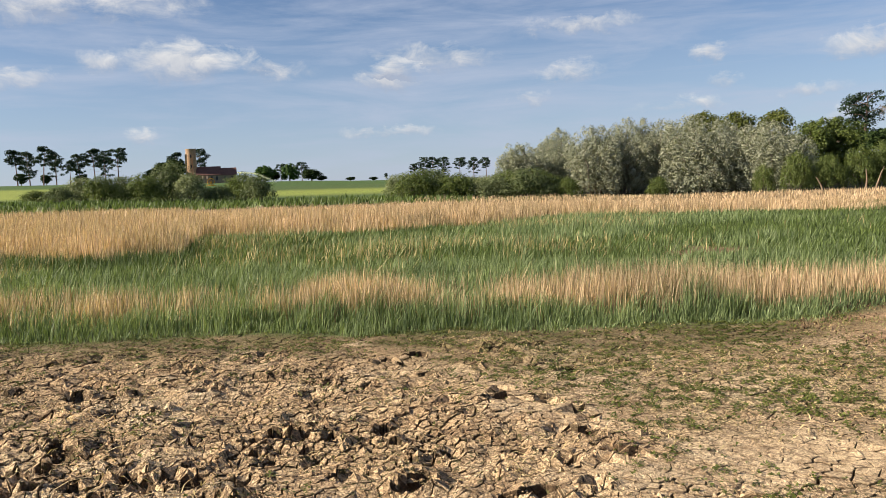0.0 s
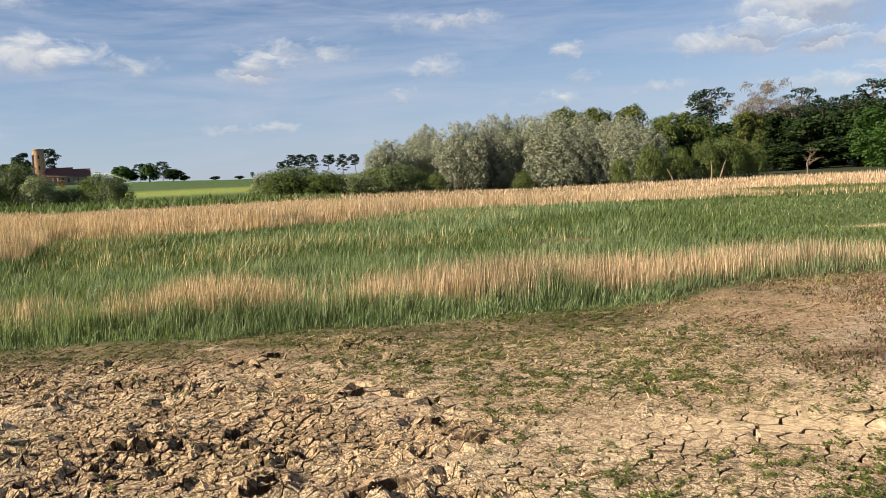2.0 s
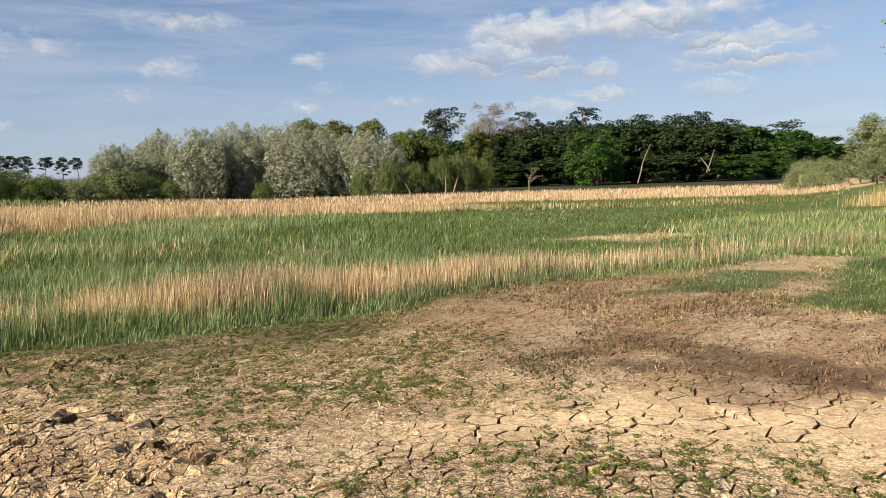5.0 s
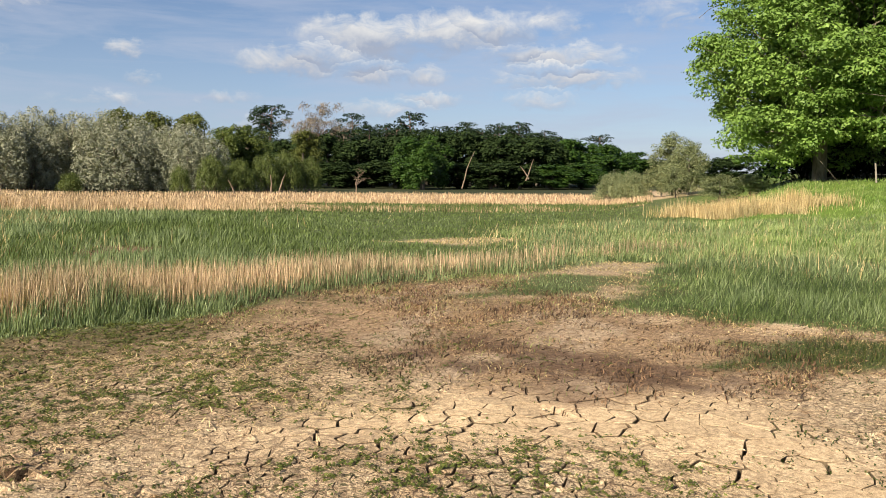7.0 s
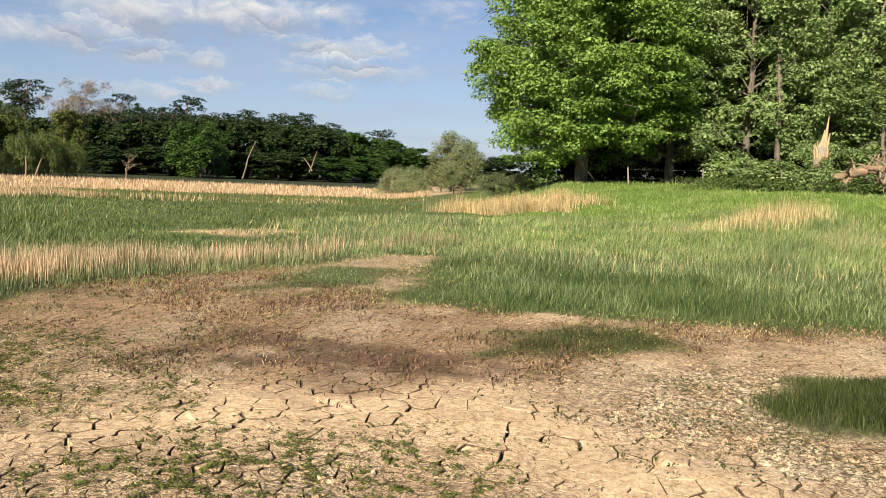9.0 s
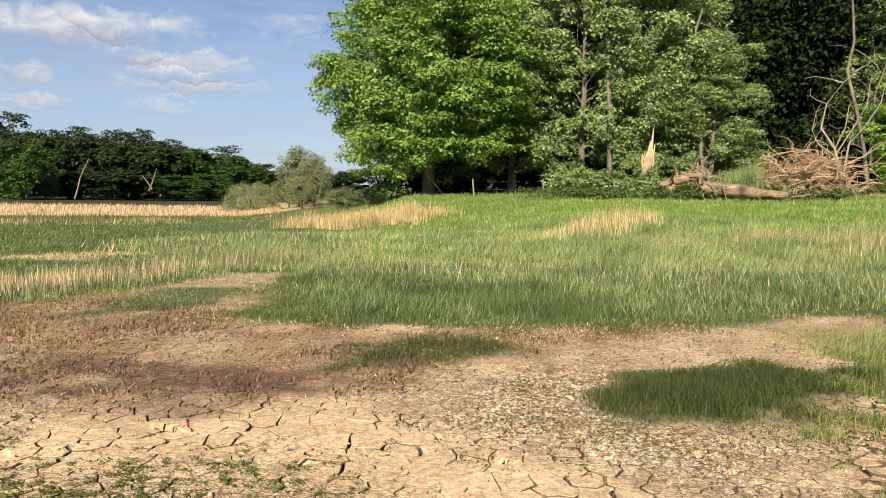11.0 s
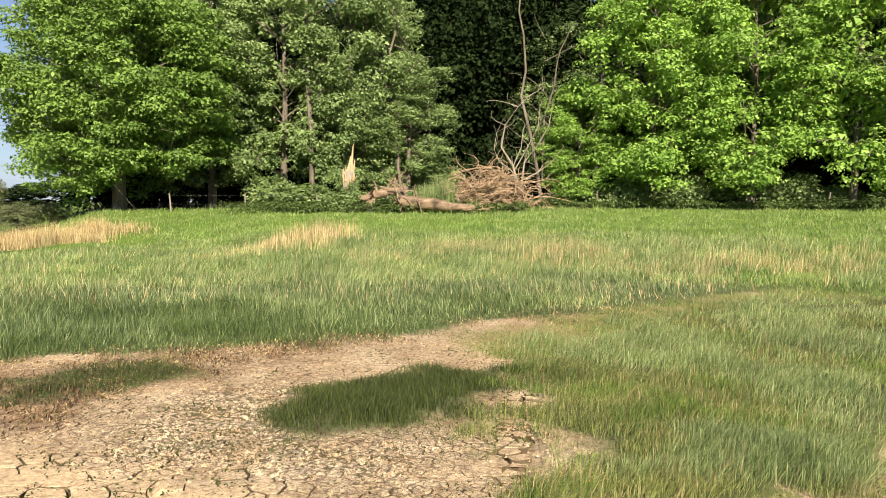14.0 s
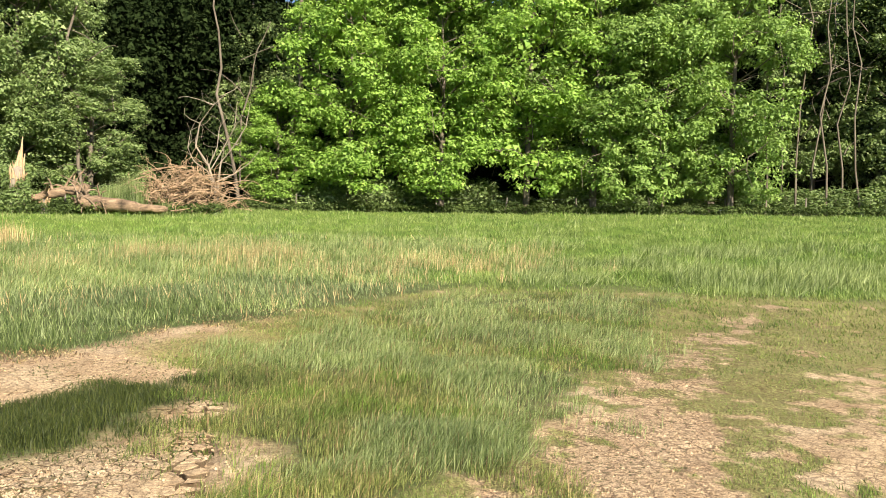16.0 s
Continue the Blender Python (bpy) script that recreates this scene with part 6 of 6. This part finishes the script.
# nettles and brambles along the wood's foot
x, y = sow(15000, -142, -66, 42.0, 46.5)
az, r = bearing(x, y), np.hypot(x, y)
w_in = np.where(az > -92, smooth(41.8, 42.6, r + fbm(x, y, 0.6, 2, 76) - 0.5), smooth(44.8, 45.3, r + 0.8 * (fbm(x, y, 0.6, 2, 76) - 0.5)))
x, y = keep(x, y, w_in * smooth(-70, -76, bearing(x, y)))
h = 0.25 + 0.4 * fbm(x, y, 0.7, 2, 77)
cl = np.stack([x, y, height(x, y) + h * 0.6, 0.3 + 0 * x, 0.3 + 0 * x, h * 0.6], 1)[:4500]
stuff("bramble_bed", leaves("bramble_bed", cl, 60000, 0.1, LEAF_NETTLE, 0.6, 0.3), "dark green nettles and brambles below the wood", "brambles")

# litter and weeds on the mud
def leaflets(name, x, y, size, mat, label, category):
    """Small single leaves lying close over the ground, tilted each way."""
    n = len(x)
    nor = np.stack([rng.normal(0, 0.5, n), rng.normal(0, 0.5, n), np.ones(n)], 1)
    nor /= np.linalg.norm(nor, axis=1, keepdims=True)
    t = np.cross(nor, rng.normal(0, 1, (n, 3)))
    t /= np.linalg.norm(t, axis=1, keepdims=True) + 1e-9
    b = np.cross(nor, t)
    s = size * (0.5 + rng.random(n))[:, None]
    pos = np.stack([x, y, height(x, y) + 0.006 + 0.016 * rng.random(n)], 1)
    v = np.stack([pos + t * s * 0.8, pos - t * s * 0.5 + b * s * 0.45, pos - t * s * 0.5 - b * s * 0.45], 1)
    return stuff(name, mesh_tris(name, v, np.arange(3 * n), mat), label, category)


x, y = sow(100000, -86, -14, 4.4, 16)
k = rng.random(len(x)) < 0.45 * zone(BROWN, x, y, 0.4, 0.7) * (1 - 0.7 * zone(WET, x, y, 0.4, 0.5)) * smooth(0.45, 0.65, fbm(x, y, 1.1, 3, 86))
blades("pale_litter", x[k], y[k], 0.05, 0.008, 5.5, STRAW_PALE, "bleached reed litter scattered over brown mud", "litter")
x, y = sow(110000, -86, -14, 5.0, 16)
k = rng.random(len(x)) < (0.1 + 0.5 * smooth(-1.8, 0, np.hypot(x, y) - edge(bearing(x, y)))) * zone(BROWN, x, y, 0.5, 0.9) * (0.15 + smooth(0.45, 0.7, fbm(x, y, 1.4, 3, 87))) * smooth(4.6, 6.5, np.hypot(x, y))
blades("sparse_shoots", x[k], y[k], 0.075, 0.006, 0.8, GRASS_OLIVE, "thin olive shoots scattered over brown mud", "grass")
x, y = sow(160000, -86, -14, 4.4, 16)
az, r = bearing(x, y), np.hypot(x, y)
k = rng.random(len(x)) < 0.75 * zone(BROWN, x, y, 0.4, 0.7) * (1 - 0.7 * zone(WET, x, y, 0.4, 0.5)) * (0.25 + 0.75 * smooth(0.4, 0.6, fbm(x, y, 0.9, 3, 81)))
blades("dead_stubble", x[k], y[k], 0.05, 0.006 + 0.0003 * r[k], 5.5, STRAW_BROWN, "flattened brown dead reed litter on the mud", "litter")
x, y = sow(110000, -86, -14, 4.4, 12.5)
az, r = bearing(x, y), np.hypot(x, y)
k = rng.random(len(x)) < 0.5 * zone(BROWN, x, y, 0.5, 0.9) * (0.12 + 0.88 * smooth(0.42, 0.58, fbm(x * 0.7 + y * 0.3, y * 1.3 - x * 0.6, 1.6, 3, 88)))
blades("reed_stubble", x[k], y[k], 0.06, 0.009 + 0.0005 * r[k], 0.9, STUBBLE, "short dark brown stubble of dead reeds", "litter")
x, y = sow(620000, -60, 40, 3.5, 10.8)
az, r = bearing(x, y), np.hypot(x, y)
pat = fbm(x, y, 1.3, 3, 82) * 0.6 + fbm(x, y, 8.0, 2, 89) * 0.4
want = zone(WEEDS, x, y, 0.9, 1.2) * smooth(0.28, 0.46, pat) + zone(WEEDS_NEAR, x, y, 0.5, 0.9) * smooth(0.3, 0.46, pat) + 0.5 * smooth(0.6, 0.68, pat + 0.13 * zone(HOOF, x, y, 0.5, 0.5) * smooth(4.5, 7.5, r)) * bare(x, y)
want = want * (1 - 0.45 * zone(CRACKED, x, y, 0.2, 0.4)) + 0.8 * smooth(-0.9 - 0.7 * smooth(0, 12, az), -0.1, r - edge(az)) * (r < edge(az) + 0.3) * (az > -26)
k = rng.random(len(x)) < np.clip(want, 0, 1) * smooth(0.5, 0.6, fbm(x, y, 15.0, 2, 90)) * (0.55 + 0.45 * smooth(0.4, 0.6, fbm(x, y, 1.1, 2, 92)))
leaflets("mud_weeds", x[k], y[k], 0.015, WEED, "mats of small dark green weeds over the mud", "weeds")
x, y = sow(60000, -34, 34, 4.4, 9.6)
k = rng.random(len(x)) < 0.28 * np.maximum(zone(WEEDS, x, y, 0.8, 1.2), 0.5 * zone(HOOF, x, y, 0.5, 0.8)) * smooth(0.42, 0.6, fbm(x, y, 2.0, 3, 27))
blades("weed_litter", x[k], y[k], 0.04, 0.008, 5.0, STRAW_PALE, "bleached straw scattered among the weeds", "litter", z=height(x[k], y[k]) + 0.012)
x, y = sow(26000, -100, -60, 4.2, 9.5)
k = rng.random(len(x)) < 0.6 * bare(x, y) * smooth(0.4, 0.6, fbm(x, y, 3.0, 3, 84))
blades("mud_stubble", x[k], y[k], 0.03, 0.012, 1.2, GRASS_DARK, "small dark weeds on pale mud", "weeds", z=height(x[k], y[k]) + 0.01)


# ---- crust of mud plates ----
def scatter_cells():
    """Places of the plates: wide apart on the smooth mud, close on the trodden part."""
    n = 110000
    x, y = sow(n, -141, 40, 3.5, 9.6)
    ok = (bare(x, y) > 0.45) & (bearing(x, y) > -94.5)
    x, y = x[ok], y[ok]
    gapd = 0.105 + 0.065 * zone(CRACKED, x, y, 0.3, 0.4) - 0.05 * zone(HOOF, x, y, 0.4, 0.4) * (0.4 + 1.2 * fbm(x, y, 1.6, 2, 94)) - 0.02 * zone(WHITE, x, y, 0.3, 0.4)
    cells, out = {}, []
    for px, py, g in zip(x, y, gapd):
        i, j = int(px // 0.2), int(py // 0.2)
        if all((px - qx) ** 2 + (py - qy) ** 2 > g * g for a in (i - 1, i, i + 1) for b in (j - 1, j, j + 1) for qx, qy in cells.get((a, b), ())):
            cells.setdefault((i, j), []).append((px, py))
            out.append((px, py, g))
    return out, cells


def cell_polygon(px, py, near):
    poly = [(px - 0.3, py - 0.3), (px + 0.3, py - 0.3), (px + 0.3, py + 0.3), (px - 0.3, py + 0.3)]
    for qx, qy in near:
        nx, ny = qx - px, qy - py
        lim = (qx * qx + qy * qy - px * px - py * py) / 2
        side = [nx * vx + ny * vy - lim for vx, vy in poly]
        if max(side) <= 0:
            continue
        cut = []
        for i, (v, s) in enumerate(zip(poly, side)):
            v2, s2 = poly[(i + 1) % len(poly)], side[(i + 1) % len(poly)]
            if s <= 0:
                cut.append(v)
            if (s < 0 < s2) or (s2 < 0 < s):
                t = s / (s - s2)
                cut.append((v[0] + t * (v2[0] - v[0]), v[1] + t * (v2[1] - v[1])))
        poly = cut
        if len(poly) < 3:
            return None
    return poly


seeds, grid = scatter_cells()
plates = []
for px, py, g in seeds:
    i, j = int(px // 0.2), int(py // 0.2)
    near = [q for a in range(i - 2, i + 3) for b in range(j - 2, j + 3) for q in grid.get((a, b), ()) if q != (px, py)]
    near.sort(key=lambda q: (q[0] - px) ** 2 + (q[1] - py) ** 2)
    poly = cell_polygon(px, py, near[:16])
    if poly and len(poly) > 2:
        far = [min(1.0, (1.45 if bearing(px, py) > -92 else 0.8) * g / max(1e-6, math.hypot(a - px, b - py))) for a, b in poly]
        poly = [(px + (a - px) * s, py + (b - py) * s) for (a, b), s in zip(poly, far)]
        trodden = any((px - a) ** 2 + (py - b) ** 2 < (0.85 * c) ** 2 for a, b, c, _ in HOOVES[:300])
        if not trodden:
            plates.append((px, py, poly))
pc = np.array([(p[0], p[1]) for p in plates])
p_hoof, p_wide = zone(HOOF, *pc.T, 0.5, 0.5) * (0.25 + 0.75 * smooth(0.42, 0.62, fbm(*pc.T, 1.3, 3, 96))), zone(CRACKED, *pc.T, 0.3, 0.4)
outer, counts = [], []
for (px, py, poly), hoof in zip(plates, p_hoof):
    pts = []
    for (ax, ay), (bx, by) in zip(poly, poly[1:] + poly[:1]):
        size = math.hypot(bx - ax, by - ay)
        pts.append((ax, ay))
        if size > 0.05:
            mx, my = (ax + bx) / 2, (ay + by) / 2
            pts.append((mx + 0.28 * size * math.sin(91 * mx + 57 * my), my + 0.28 * size * math.sin(63 * mx - 83 * my)))
    outer.append(pts)
    counts.append(len(pts))
flat = np.array([q for pts in outer for q in pts])
own = np.repeat(np.arange(len(plates)), counts)
ctr = pc[own]
crackw = 0.0025 + 0.0015 * p_wide[own] + (0.0055 + 0.0025 * p_wide[own]) * smooth(0.42, 0.6, fbm(*flat.T, 2.6, 3, 91))
dist = np.linalg.norm(flat - ctr, axis=1)[:, None]
shrink = np.clip(1 - crackw[:, None] / np.maximum(dist, 0.01), 0.5, 1)
low_xy = ctr + (flat - ctr) * shrink
top_xy = ctr + (flat - ctr) * np.clip(shrink - (0.0015 + 0.35 * crackw[:, None]) / np.maximum(dist, 0.02), 0.4, 1)
tilt = np.random.normal(0, 1, (len(plates), 2)) * (0.012 + 0.03 * p_hoof)[:, None]
rise = np.random.normal(0, 1, len(plates)) * (0.0015 + 0.003 * p_hoof)
top_z = height(*top_xy.T) + rise[own] + ((top_xy - ctr) * tilt[own]).sum(1) + 0.004 + 0.05 * p_wide[own] * np.linalg.norm(top_xy - ctr, axis=1) ** 1.5
low_z = height(*low_xy.T) - 0.085
start = np.concatenate([[0], np.cumsum(counts)])


def plate_faces(k, top0, low0):
    """Triangles of one plate: the top as a fan, and its broken edge."""
    n = counts[k]
    i = np.arange(n)
    j = (i + 1) % n
    fan = np.stack([np.full(n - 2, top0), top0 + i[1:-1], top0 + i[2:]], -1)
    rings = [(top0, low0), (low0, low0 + n)]
    return np.concatenate([fan] + [np.concatenate([np.stack([p + i, q + i, q + j], -1), np.stack([p + i, q + j, p + j], -1)]) for p, q in rings])


wide_first = np.argsort(-p_wide + 0.05 * np.hypot(*pc.T))
chosen = set(wide_first[:300].tolist())
joined_v, joined_t, joined_d, n = [], [], [], 0
for k in range(len(plates)):
    s, e = start[k], start[k + 1]
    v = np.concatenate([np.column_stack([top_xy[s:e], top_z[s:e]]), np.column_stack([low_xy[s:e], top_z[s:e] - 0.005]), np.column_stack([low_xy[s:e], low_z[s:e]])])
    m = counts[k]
    # plate walls and feet are darkened, so their colour carries the cracks' shade
    crack_shade = np.repeat([1.0, 0.26, 0.26], m)
    if k in chosen:
        t = plate_faces(k, 0, m)
        pm = mesh_tris("mud_plate", v, t, MUD)
        paint(pm, v[:, 0], v[:, 1], crack_shade)
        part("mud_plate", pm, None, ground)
    else:
        joined_v.append(v)
        joined_d.append(crack_shade)
        joined_t.append(plate_faces(k, n, n + m))
        n += 3 * m
v = np.concatenate(joined_v)
pm = mesh_tris("mud_crust", v, np.concatenate(joined_t), MUD)
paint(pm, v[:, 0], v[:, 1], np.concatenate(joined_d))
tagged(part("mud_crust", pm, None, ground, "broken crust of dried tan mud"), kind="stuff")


# ---- clods ----
def clods(name, x, y, size, mat, label):
    """Small broken lumps of earth."""
    n = len(x)
    s = size * (0.4 + 1.2 * rng.random(n) ** 2)
    shape = np.array([(1, 0, 0), (0.1, 1, 0), (-1, 0.1, 0), (0, -1, 0.05), (0.1, 0.1, 0.8), (0, 0, -0.6)])
    v = shape[None] * (0.6 + 0.7 * rng.random((n, 6, 1))) * s[:, None, None]
    th = rng.uniform(0, 6.28, n)
    c, sn = np.cos(th)[:, None], np.sin(th)[:, None]
    v = np.stack([v[..., 0] * c - v[..., 1] * sn, v[..., 0] * sn + v[..., 1] * c, v[..., 2]], -1)
    v += np.stack([x, y, height(x, y) - 0.1 * s], 1)[:, None]
    t = np.array([(0, 1, 4), (1, 2, 4), (2, 3, 4), (3, 0, 4)])
    cm = mesh_tris(name, v, (np.arange(n)[:, None, None] * 6 + t[None]), mat)
    v = v.reshape(-1, 3)
    paint(cm, v[:, 0], v[:, 1])
    return tagged(part(name, cm, None, ground, label), kind="stuff")


x, y = sow(80000, -135, 40, 3.5, 10.2)
want = bare(x, y) * (0.2 + 0.8 * zone(HOOF, x, y, 0.4, 0.5) + 1.0 * zone(WHITE, x, y, 0.4, 0.5) + 0.9 * zone(TRACK, x, y, 0.4, 0.5) + 0.6 * smooth(-2.0, -0.6, np.hypot(x, y) - edge(bearing(x, y))) * (bearing(x, y) > -28) + 0.35 * smooth(0.5, 0.7, fbm(x, y, 1.2, 3, 95))) * (1 - 0.8 * zone(CRACKED, x, y, 0.3, 0.3))
x, y = keep(x, y, want)
clods("mud_clods", x, y, 0.013 + 0.008 * zone(WHITE, x, y, 0.4, 0.5) + 0.012 * zone(HOOF, x, y, 0.4, 0.5) * rng.random(len(x)) ** 3, MUD, "loose crumbs and clods of dry mud")
